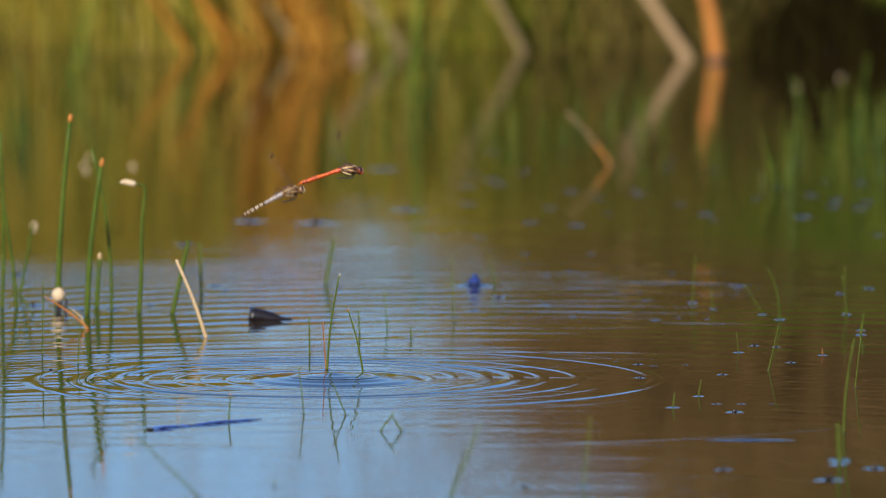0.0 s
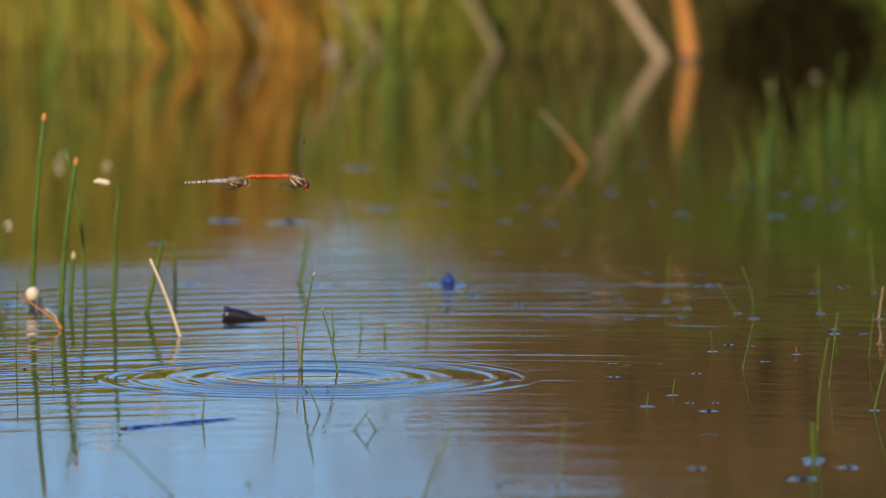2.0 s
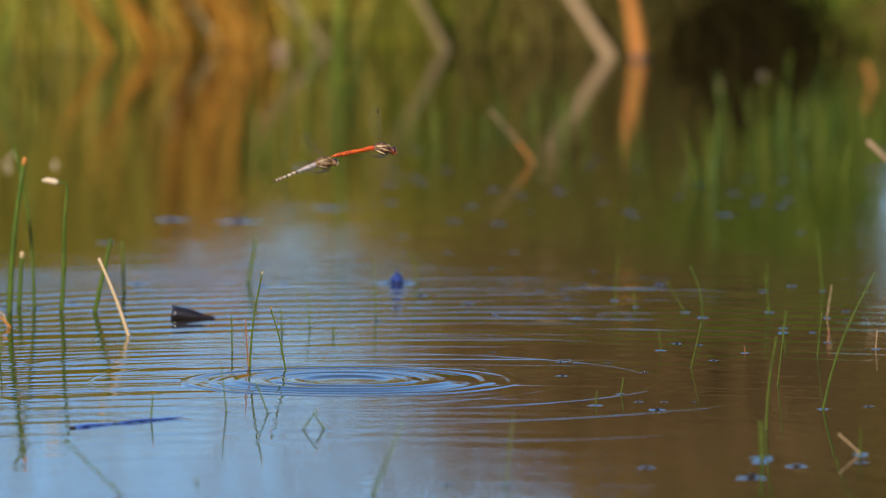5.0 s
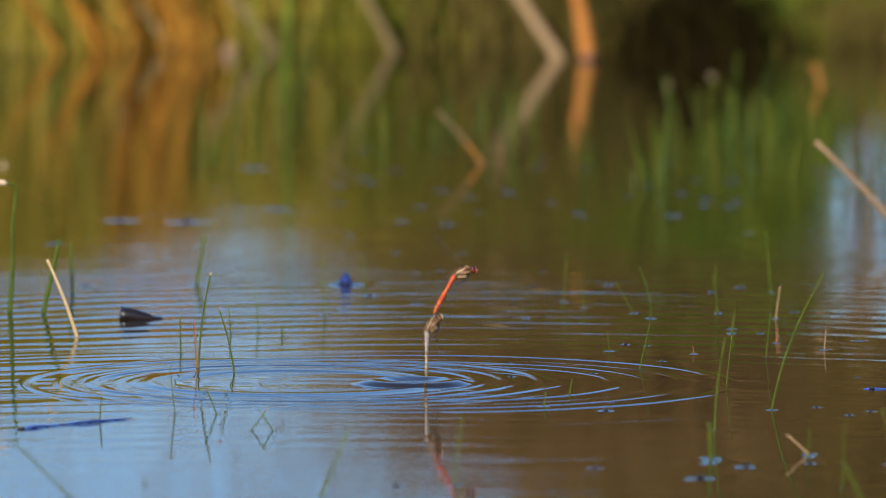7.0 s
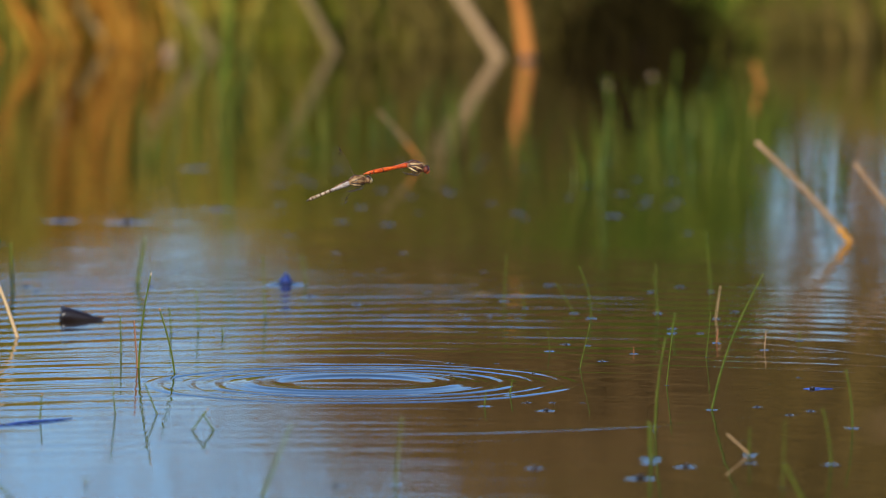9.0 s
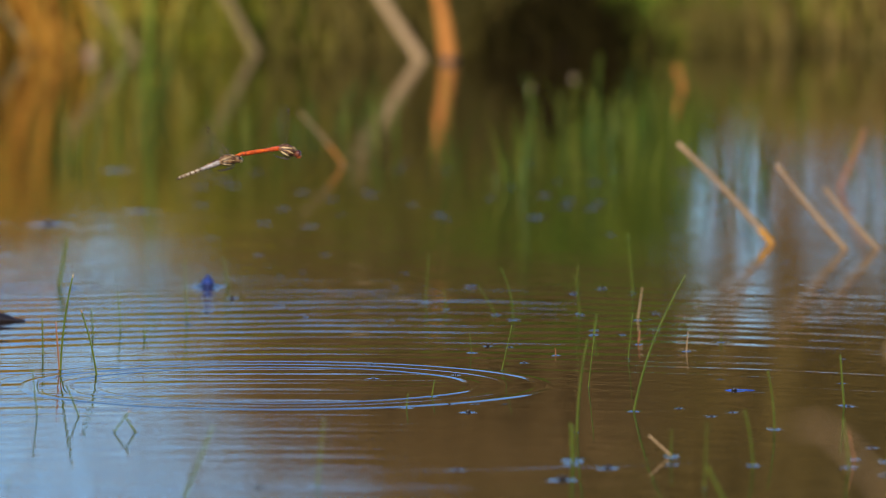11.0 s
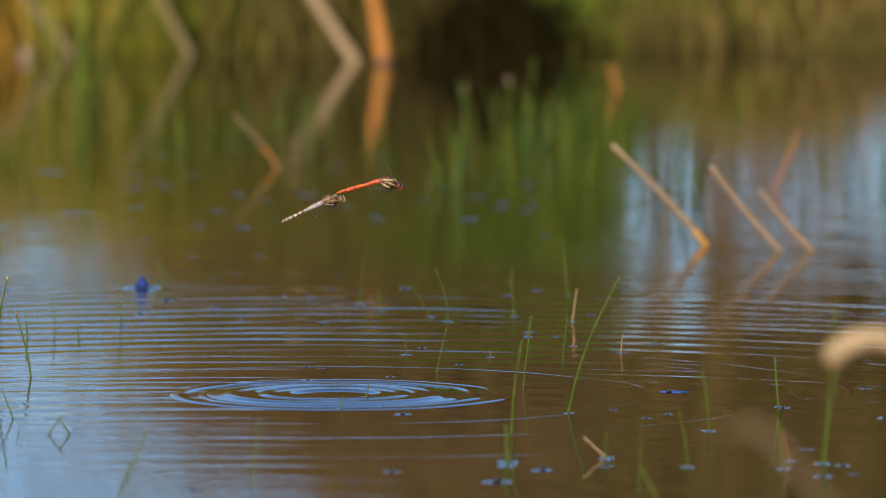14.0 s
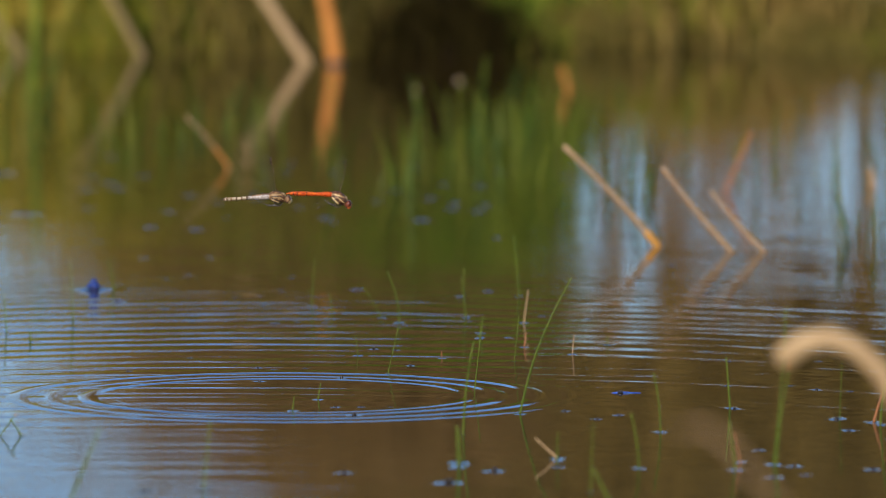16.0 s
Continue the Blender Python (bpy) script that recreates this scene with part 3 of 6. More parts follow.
tussock("tall_dry_grass", 0.457, 10.572, 0.103, 0.3, 0.980, 77, SEDGE, "loose stand of tall thin dry grass behind the bank", "grass", seed=67, wide=0.0008, lean=0.35, ragged=0.6, arch=0.12)
tussock("tall_dry_grass", 0.528, 10.4, 0.101, 0.3, 0.980, 52, SEDGE, "loose stand of tall thin dry grass behind the bank", "grass", seed=68, wide=0.0008, lean=0.35, ragged=0.6, arch=-0.12)
tussock("tall_dry_grass", 0.616, 10.573, 0.103, 0.3, 0.980, 52, SEDGE, "loose stand of tall thin dry grass behind the bank", "grass", seed=69, wide=0.0008, lean=0.35, ragged=0.6, arch=0.08)
tussock("tall_dry_grass", 0.691, 10.495, 0.102, 0.3, 0.980, 52, SEDGE, "loose stand of tall thin dry grass behind the bank", "grass", seed=70, wide=0.0008, lean=0.35, ragged=0.6, arch=-0.05)
tussock("tall_dry_grass", 0.765, 10.435, 0.102, 0.3, 0.980, 52, SEDGE, "loose stand of tall thin dry grass behind the bank", "grass", seed=71, wide=0.0008, lean=0.35, ragged=0.6, arch=0.12)

tussock("reed_patch", -0.168, 8.180, 0.028, 0.3, 0.123, 18, REED, "patch of green reed blades standing in the pond", "reeds", seed=72, base=0.0, lean=0.32, droop=0.05, wide=0.0019, ragged=0.25)
tussock("reed_patch", 0.122, 7.239, 0.013, 0.1, 0.075, 10, REED, "patch of green reed blades standing in the pond", "reeds", seed=73, base=0.0, lean=0.32, droop=0.05, wide=0.0019, ragged=0.25)
tussock("reed_patch", 0.093, 7.422, 0.052, 0.4, 0.069, 14, REED, "patch of green reed blades standing in the pond", "reeds", seed=74, base=0.0, lean=0.32, droop=0.05, wide=0.0019, ragged=0.25)
tussock("reed_patch", 0.158, 7.424, 0.052, 0.4, 0.086, 18, REED, "patch of green reed blades standing in the pond", "reeds", seed=75, base=0.0, lean=0.32, droop=0.05, wide=0.0019, ragged=0.25)
tussock("reed_patch", 0.203, 7.684, 0.040, 0.4, 0.080, 12, REED, "patch of green reed blades standing in the pond", "reeds", seed=76, base=0.0, lean=0.32, droop=0.05, wide=0.0019, ragged=0.25)
tussock("reed_patch", 0.016, 7.818, 0.054, 0.3, 0.072, 20, REED, "patch of green reed blades standing in the pond", "reeds", seed=77, base=0.0, lean=0.32, droop=0.05, wide=0.0019, ragged=0.25)
tussock("reed_patch", -0.038, 7.748, 0.063, 0.4, 0.058, 16, REED, "patch of green reed blades standing in the pond", "reeds", seed=78, base=0.0, lean=0.32, droop=0.05, wide=0.0019, ragged=0.25)
tussock("reed_patch", -0.217, 7.545, 0.026, 0.3, 0.066, 12, REED, "patch of green reed blades standing in the pond", "reeds", seed=79, base=0.0, lean=0.32, droop=0.05, wide=0.0019, ragged=0.25)
tussock("reed_patch", -0.443, 8.252, 0.048, 0.4, 0.086, 16, REED, "patch of green reed blades standing in the pond", "reeds", seed=80, base=0.0, lean=0.32, droop=0.05, wide=0.0019, ragged=0.25)
tussock("reed_patch", -0.465, 7.810, 0.036, 0.4, 0.072, 12, REED, "patch of green reed blades standing in the pond", "reeds", seed=81, base=0.0, lean=0.32, droop=0.05, wide=0.0019, ragged=0.25)
tussock("reed_patch", 0.301, 7.242, 0.029, 0.3, 0.084, 16, REED, "patch of green reed blades standing in the pond", "reeds", seed=82, base=0.0, lean=0.32, droop=0.05, wide=0.0019, ragged=0.25)
tussock("reed_patch", 0.238, 7.964, 0.055, 0.4, 0.078, 16, REED, "patch of green reed blades standing in the pond", "reeds", seed=83, base=0.0, lean=0.32, droop=0.05, wide=0.0019, ragged=0.25)
tussock("reed_patch", 0.355, 7.687, 0.089, 0.4, 0.080, 10, REED, "patch of green reed blades standing in the pond", "reeds", seed=84, base=0.0, lean=0.32, droop=0.05, wide=0.0019, ragged=0.25)
tussock("reed_patch", 0.429, 7.428, 0.086, 0.5, 0.069, 10, REED, "patch of green reed blades standing in the pond", "reeds", seed=85, base=0.0, lean=0.32, droop=0.05, wide=0.0019, ragged=0.25)
tussock("reed_patch", 0.437, 6.744, 0.023, 0.2, 0.062, 8, REED, "patch of green reed blades standing in the pond", "reeds", seed=86, base=0.0, lean=0.32, droop=0.05, wide=0.0019, ragged=0.25)
tussock("reed_patch", 0.234, 7.123, 0.025, 0.3, 0.050, 8, REED, "patch of green reed blades standing in the pond", "reeds", seed=87, base=0.0, lean=0.32, droop=0.05, wide=0.0019, ragged=0.25)
tussock("reed_patch", -0.091, 7.679, 0.053, 0.4, 0.067, 12, REED, "patch of green reed blades standing in the pond", "reeds", seed=88, base=0.0, lean=0.32, droop=0.05, wide=0.0019, ragged=0.25)
shrub(0.379, 10.8, 0.32, 0.22, 0.36, 0.74, 6500, 3)
shrub(0.698, 11.0, 0.30, 0.22, 0.385, 0.78, 6000, 5)
# low edge clumps; DUSK puts dark litter and foot shade into their colour
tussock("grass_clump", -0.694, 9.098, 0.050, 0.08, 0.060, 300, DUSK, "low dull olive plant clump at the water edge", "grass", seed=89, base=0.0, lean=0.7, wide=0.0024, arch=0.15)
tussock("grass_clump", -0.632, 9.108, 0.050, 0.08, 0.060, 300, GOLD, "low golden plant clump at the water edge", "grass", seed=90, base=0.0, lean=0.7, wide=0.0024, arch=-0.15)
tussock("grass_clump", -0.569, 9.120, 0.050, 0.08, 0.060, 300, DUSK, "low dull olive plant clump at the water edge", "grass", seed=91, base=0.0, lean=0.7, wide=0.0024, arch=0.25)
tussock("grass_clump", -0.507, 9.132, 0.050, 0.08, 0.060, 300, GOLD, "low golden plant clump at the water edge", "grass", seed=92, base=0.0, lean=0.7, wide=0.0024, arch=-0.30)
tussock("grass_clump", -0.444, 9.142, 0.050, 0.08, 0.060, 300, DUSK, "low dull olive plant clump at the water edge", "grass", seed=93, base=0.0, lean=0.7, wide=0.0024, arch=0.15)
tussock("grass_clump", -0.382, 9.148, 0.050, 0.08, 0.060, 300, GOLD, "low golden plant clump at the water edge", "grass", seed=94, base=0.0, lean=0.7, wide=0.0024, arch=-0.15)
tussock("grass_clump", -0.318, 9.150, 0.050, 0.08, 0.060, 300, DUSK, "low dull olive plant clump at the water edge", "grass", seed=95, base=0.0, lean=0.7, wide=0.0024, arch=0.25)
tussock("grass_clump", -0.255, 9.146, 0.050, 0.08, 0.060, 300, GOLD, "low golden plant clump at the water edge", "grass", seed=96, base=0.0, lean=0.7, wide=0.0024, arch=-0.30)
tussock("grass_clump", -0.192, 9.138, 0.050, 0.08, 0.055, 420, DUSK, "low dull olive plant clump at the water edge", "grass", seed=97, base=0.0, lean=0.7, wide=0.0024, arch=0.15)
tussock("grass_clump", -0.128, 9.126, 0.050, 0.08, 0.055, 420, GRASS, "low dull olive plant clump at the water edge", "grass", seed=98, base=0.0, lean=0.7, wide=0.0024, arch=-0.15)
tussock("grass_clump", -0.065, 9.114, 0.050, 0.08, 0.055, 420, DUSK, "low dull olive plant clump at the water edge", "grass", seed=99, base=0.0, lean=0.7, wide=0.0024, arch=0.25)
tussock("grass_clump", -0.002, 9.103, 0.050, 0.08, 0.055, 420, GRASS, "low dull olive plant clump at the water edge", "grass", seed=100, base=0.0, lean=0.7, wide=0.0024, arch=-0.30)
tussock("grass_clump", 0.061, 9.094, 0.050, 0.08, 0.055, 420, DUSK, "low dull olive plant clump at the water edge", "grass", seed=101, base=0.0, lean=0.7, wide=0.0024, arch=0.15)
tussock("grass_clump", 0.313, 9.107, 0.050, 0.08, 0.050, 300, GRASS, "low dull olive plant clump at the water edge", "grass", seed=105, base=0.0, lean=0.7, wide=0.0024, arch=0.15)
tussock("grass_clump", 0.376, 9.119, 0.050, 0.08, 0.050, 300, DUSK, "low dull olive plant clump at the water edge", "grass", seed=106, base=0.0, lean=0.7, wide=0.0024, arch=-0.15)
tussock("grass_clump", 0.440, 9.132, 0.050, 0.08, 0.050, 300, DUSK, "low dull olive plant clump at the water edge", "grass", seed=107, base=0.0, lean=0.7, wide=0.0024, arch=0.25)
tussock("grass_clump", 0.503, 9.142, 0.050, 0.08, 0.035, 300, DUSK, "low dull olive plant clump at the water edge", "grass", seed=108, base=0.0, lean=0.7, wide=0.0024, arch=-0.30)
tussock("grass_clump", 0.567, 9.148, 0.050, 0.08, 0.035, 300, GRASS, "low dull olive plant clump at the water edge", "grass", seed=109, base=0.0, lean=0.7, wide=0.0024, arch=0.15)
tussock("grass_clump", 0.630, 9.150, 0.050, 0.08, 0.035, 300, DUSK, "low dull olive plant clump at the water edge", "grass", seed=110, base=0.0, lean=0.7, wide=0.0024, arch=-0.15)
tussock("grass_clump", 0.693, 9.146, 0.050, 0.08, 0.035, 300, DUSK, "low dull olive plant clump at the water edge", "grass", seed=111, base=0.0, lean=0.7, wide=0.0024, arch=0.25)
# lumps coloured almost black where the hollow lies in shade
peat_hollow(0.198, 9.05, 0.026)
# sedge that softens the hollow's edge; the shade is in its colour
tussock("grass_clump", 0.148, 8.995, 0.046, 0.06, 0.090, 36, GLOOM, "sedge hanging over the peat bank, coloured dark for the shade of the hollow", "grass", seed=112, wide=0.0022, lean=0.7, arch=0.0, base=0.0)
tussock("grass_clump", 0.198, 8.995, 0.052, 0.06, 0.112, 350, GLOOM, "sedge hanging over the peat bank, coloured dark for the shade of the hollow", "grass", seed=113, wide=0.0022, lean=0.7, arch=0.0, base=0.0)
tussock("grass_clump", 0.248, 8.995, 0.050, 0.06, 0.095, 90, GLOOM, "sedge hanging over the peat bank, coloured dark for the shade of the hollow", "grass", seed=114, wide=0.0022, lean=0.7, arch=0.0, base=0.0)
# small glints over the far water, each set as a pale bead
glint_bead(-0.367, 7.440, 0.0017)
glint_bead(0.161, 8.465, 0.0013)
glint_bead(0.201, 8.596, 0.0014)
glint_bead(-0.406, 7.542, 0.0013)
glint_bead(-0.406, 7.458, 0.0013)
glint_bead(-0.400, 7.392, 0.0015)
glint_bead(-0.406, 6.824, 0.0020)
husk(-0.233, 8.928, 0.0066)

# ---- single things in the water ----
def blue_stub(x, y, r, high):
    # a dark stub; the mirrored blue of the sky is put into its colour
    t = thing("stone", x, y, "small wet dark stub above the pond water, coloured blue for mirrored sky", "stone")
    bm = blob(r, r * 0.8, high, 0.25, 4, 3)
    for v in bm.verts:
        k = max(0.0, v.co.z / high)
        v.co.x *= (1 - 0.8 * k) * 0.95
    part("stub_tip", bm, SKY_STUB, t)
    meniscus(t, r * 3.3, long=1.12, steep=0.15)


def snag(x, y, long, high):
    t = thing("wood_chunk", x, y, "wet dark wood chunk floating on the pond", "driftwood")
    pts, radii = [], []
    for i in range(10):
        s = i / 9
        pts.append((-long / 2 + long * s, 0.0, high * (0.36 * (1 - s) + 0.02)))
        radii.append(high * 0.62 * (1 - s) ** 0.75 + 0.0006)
    bm = tube(pts, radii, 14, 1.4)
    for v in bm.verts:
        v.co += Vector((0, 0, 1)) * noise.noise(v.co * 160) * 0.0012 + Vector((1, 0, 0)) * noise.noise(v.co * 210 + Vector((5, 0, 0))) * 0.0016
    part("chunk", bm, DARK_WOOD, t)
    meniscus(t, high * 0.9, long=2.0)


def bud_stalk(x, y, high, r):
    t = thing("bud_stalk", x, y, "pale round husk on a dark broken stalk in the water", "water plant")
    part("stalk", tube([(0, 0, -0.02), (0, 0, high * 0.5), (0, 0, high)], [r * 0.45, r * 0.42, r * 0.4], 8), DARK_WOOD, t)
    part("stub", tube([(r * 0.9, 0, -0.02), (r * 1.0, 0, high * 0.35), (r * 1.2, 0, high * 0.7)], [r * 0.35, r * 0.3, r * 0.2], 8), DARK_WOOD, t)
    part("husk", blob(r, r, r * 1.05, 0.12, 3, 3, (0, 0, high)), PALE, t, "pale round husk")
    meniscus(t, r * 1.6)


def bent_rush(x, y, high, wide, u):
    t = thing("rush_stem", x, y, "green rush stem bent over with a pale seed head", "water plant", "rush stems")
    pts = [(0, 0, -0.02)] + [(12 * u * s ** 1.4 + 2 * u * math.sin(s * 6), 0, high * 0.93 * s) for s in [i / 9 for i in range(10)]]
    pts += [(10 * u, 0, high * 0.985), (2 * u, 0, high * 1.0), (-6 * u, 0, high * 1.005)]
    part("stem", tube(pts, [wide * 0.5 * (1 - 0.045 * i) for i in range(len(pts))], 8), GREEN, t)
    part("seed_head", tube([(-4 * u, 0, high * 1.0), (-9 * u, 0, high * 1.005), (-24 * u, 0, high * 1.02), (-34 * u, 0, high * 1.015)],
                           [2.5 * u, 5.5 * u, 5 * u, 1.5 * u], 10), PALE, t, "pale dry seed head")
    part("bract", tube([(-30 * u, 0, high * 1.016), (-44 * u, 0, high * 1.01)], [2 * u, 0.6 * u], 6), DARK_GREEN, t)
    meniscus(t, wide * 2.0)


def drift_stick(x, y, long):
    t = thing("drift_stick", x, y, "thin wet stick lying in the pond surface, coloured blue for mirrored sky", "driftwood", "drift sticks")
    pts = [(-long / 2 + long * i / 8, 0.06 * (i / 8 - 0.5), 0.0001 + 0.0004 * math.sin(i * 1.7) * (i < 6)) for i in range(9)]
    # the stick's blue is painted sky reflection
    part("stick", tube([(p[0], p[1], p[2] + 0.0006) for p in pts], [0.00055] * 7 + [0.0004, 0.0002], 7, 0.7), SKY_GLINT, t)
    part("knot", blob(0.002, 0.0018, 0.0011, 0.3, 2, 2, (-long / 2, pts[0][1], 0.0004)), DARK_WOOD, t)
    for i in range(1, 8):
        meniscus(t, 0.007, pts[i][0], pts[i][1], 1.0 + long * 14, 0.12)


def short_stick(x, y, long):
    t = thing("drift_stick", x, y, "short dark wet stick lying in the pond surface", "driftwood", "drift sticks")
    # here too the sky's reflection is painted on as blue
    part("stick", tube([(-long / 2, 0, 0.0), (-long / 4, 0, 0.0004), (0, 0, 0.0004), (long / 2, 0, 0.0001)], [0.0002, 0.0005, 0.0004, 0.0002], 7, 0.8), SKY_GLINT, t)
    part("knot", blob(0.0016, 0.0014, 0.0010, 0.3, 2, 2, (-long * 0.2, 0, 0.0006)), DARK_WOOD, t)
    meniscus(t, 0.0055, 0, 0, long / 0.011, 0.10)


def brown_tendril(x, y, u):
    t = thing("dry_tendril", x, y, "thin curved brown tendril dipping into the pond", "plant debris")
    pts = [(0, 0, -6 * u), (-8 * u, 0, 5 * u), (-22 * u, 0, 18 * u), (-42 * u, 0, 33 * u), (-60 * u, 0, 45 * u), (-84 * u, 0, 60 * u)]
    part("tendril", tube(pts, [2.4 * u, 2.2 * u, 2 * u, 1.8 * u, 1.5 * u, 0.8 * u], 6), RUST, t)
    part("twiglet", tube([(-6 * u, 0, -8 * u), (-16 * u, 0, 22 * u), (-34 * u, 0, 36 * u)], [1.4 * u, 1.3 * u, 0.8 * u], 6), STRAW, t)
    meniscus(t, 12 * u)


def arched_reed(points, wide):
    base = points[-1]
    t = thing("arched_reed", base[0], base[1], "pale dry reed bent over in a tight arch above the water", "water plant")
    rel = [(p[0] - base[0], 0.0, p[2]) for p in points]
    n = len(rel)
    part("stalk", tube(rel, [wide * 0.62] + [wide * (0.6 - 0.025 * i) for i in range(1, n)], 12, 0.8), BUFFREED, t)
    part("cut_end", blob(wide * 0.56, wide * 0.5, wide * 0.6, 0.15, 3, 3, (rel[0][0], 0, rel[0][2])), BUFFREED, t, "pale rounded broken end")


def drowned_leaf(a, b, c, y):
    t = thing("reed_leaf", b[0], y, "dull brown reed leaf low over the water", "water plant")
    pts = [(p[0] - b[0], 0.0, p[1]) for p in (a, ((a[0] + b[0]) / 2, a[1] + 0.001), b, c, (c[0] + 0.02, -0.03))]
    part("leaf", tube(pts, [0.0005, 0.0008, 0.0008, 0.0007, 0.0005], 8, 0.4), TANREED, t)


# ---- plants and scraps in the water ----
rush(-0.3498, 6.126, (0.0082, 0.1196), 0.00390, bow=-0.0014, head=RUST, collar=0.0089, label="tall green rush stem with a browned tip in the pond")
rush(-0.3297, 6.096, (0.0095, 0.0935), 0.00388, bow=-0.0018, head=RUST, collar=0.0088, label="tall green rush stem with a browned tip in the pond")
rush(-0.3152, 6.118, (-0.0122, 0.1027), 0.00213, bow=0.0035, collar=0.0062)
rush(-0.2760, 6.093, (0.0104, 0.0466), 0.00318, collar=0.0079)
rush(-0.3259, 6.139, (0.0019, 0.0315), 0.00320, head=STRAW, collar=0.0071)
rush(-0.3763, 6.138, (-0.0091, 0.0698), 0.00249, bow=0.0011, collar=0.0071)
rush(-0.3808, 6.248, (0.0081, 0.0445), 0.00217, collar=0.0090)
rush(-0.3855, 6.138, (-0.0010, 0.1127), 0.00249, bow=0.0014, collar=0.0071)
rush(-0.2641, 6.250, (-0.0014, 0.0328), 0.00217, material=DARK_GREEN, collar=0.0063)
rush(-0.2475, 5.920, (-0.0182, 0.0476), 0.00240, bow=0.0010, material=STRAW, collar=0.0051, name="dry_reed", group="dry reeds", label="pale dry straw leaning in the pond water")
rush(-0.3404, 5.800, (0.0008, 0.0450), 0.00096, material=DARK_GREEN, collar=0.0055, name="grass_sprig", group="grass sprigs", label="thin green grass sprig rising from the pond water")
rush(-0.3156, 5.736, (0.0011, 0.0234), 0.00082, material=DARK_GREEN, collar=0.0054, name="grass_sprig", group="grass sprigs", label="thin green grass sprig rising from the pond water")
rush(-0.3289, 6.075, (0.0025, 0.0213), 0.00115, material=DARK_GREEN, collar=0.0057, name="grass_sprig", group="grass sprigs", label="thin green grass sprig rising from the pond water")
rush(-0.3618, 6.075, (-0.0190, 0.0319), 0.00115, material=DARK_GREEN, collar=0.0057, name="grass_sprig", group="grass sprigs", label="thin green grass sprig rising from the pond water")
rush(-0.1809, 5.807, (-0.0003, 0.0227), 0.00110, material=DARK_GREEN, collar=0.0055, name="grass_sprig", group="grass sprigs", label="thin green grass sprig rising from the pond water")
rush(-0.1682, 5.708, (-0.0020, 0.0283), 0.00108, material=DULL_RUST, collar=0.0054, name="grass_sprig", group="grass sprigs", label="reddish dry grass sprig rising from the pond water")
rush(-0.1675, 5.705, (0.0073, 0.0553), 0.00135, bow=-0.0013, material=DARK_GREEN, head=STRAW, collar=0.0054, name="grass_sprig", group="grass sprigs", label="thin green grass sprig rising from the pond water")
rush(-0.1455, 5.675, (-0.0086, 0.0371), 0.00121, bow=0.0010, material=DARK_GREEN, head=RUST, collar=0.0053, name="grass_sprig", group="grass sprigs", label="thin green grass sprig rising from the pond water")
rush(-0.1545, 5.946, (-0.0010, 0.0163), 0.00113, material=DARK_GREEN, collar=0.0056, name="grass_sprig", group="grass sprigs", label="thin green grass sprig rising from the pond water")
rush(-0.1385, 5.987, (-0.0017, 0.0234), 0.00100, material=DARK_GREEN, collar=0.0056, name="grass_sprig", group="grass sprigs", label="thin green grass sprig rising from the pond water")
rush(-0.1226, 5.926, (-0.0003, 0.0066), 0.00127, material=DARK_GREEN, collar=0.0056, name="grass_sprig", group="grass sprigs", label="thin green grass sprig rising from the pond water")
rush(-0.1272, 5.323, (0.0084, 0.0115), 0.00088, material=DARK_GREEN, head=RUST, collar=0.0050, name="grass_sprig", group="grass sprigs", label="thin green grass sprig rising from the pond water")
rush(-0.1151, 5.323, (-0.0062, 0.0096), 0.00101, material=DARK_GREEN, collar=0.0050, name="grass_sprig", group="grass sprigs", label="thin green grass sprig rising from the pond water")
rush(-0.1722, 5.424, (-0.0028, 0.0263), 0.00077, material=DARK_GREEN, collar=0.0051, name="grass_sprig", group="grass sprigs", label="thin green grass sprig rising from the pond water")
rush(-0.1487, 5.418, (-0.0069, 0.0174), 0.00090, material=DARK_GREEN, collar=0.0051, name="grass_sprig", group="grass sprigs", label="thin green grass sprig rising from the pond water")
rush(-0.2129, 5.384, (0.0013, 0.0142), 0.00102, material=DARK_GREEN, head=RUST, collar=0.0051, name="grass_sprig", group="grass sprigs", label="thin green grass sprig rising from the pond water")
rush(-0.1862, 6.319, (0.0055, 0.0313), 0.00240, material=DARK_GREEN, collar=0.0082, name="grass_sprig", group="grass sprigs", label="thin green grass sprig rising from the pond water")
rush(-0.0992, 6.079, (-0.0014, 0.0372), 0.00107, material=DARK_GREEN, collar=0.0062, name="grass_sprig", group="grass sprigs", label="thin green grass sprig rising from the pond water")
rush(-0.0764, 6.321, (-0.0033, 0.0195), 0.00130, material=DARK_GREEN, collar=0.0064, name="grass_sprig", group="grass sprigs", label="thin green grass sprig rising from the pond water")
rush(-0.2728, 5.243, (-0.0097, 0.0132), 0.00056, material=DARK_GREEN, collar=0.0049, name="grass_sprig", group="grass sprigs", label="thin green grass sprig rising from the pond water")
rush(-0.1754, 5.033, (0.0006, 0.0038), 0.00072, material=DARK_GREEN, collar=0.0047, name="grass_sprig", group="grass sprigs", label="thin green grass sprig rising from the pond water")
rush(-0.2116, 4.969, (-0.0295, 0.0290), 0.00106, material=DARK_GREEN, collar=0.0036, name="grass_sprig", group="grass sprigs", label="thin green grass sprig rising from the pond water")
rush(0.1042, 6.057, (-0.0075, 0.0325), 0.00100, bow=0.0021, collar=0.0096, name="grass_sprig", group="grass sprigs", label="thin green grass sprig rising from the pond water")
rush(0.0942, 6.095, (-0.0114, 0.0192), 0.00072, material=DARK_GREEN, collar=0.0079, name="grass_sprig", group="grass sprigs", label="thin green grass sprig rising from the pond water")
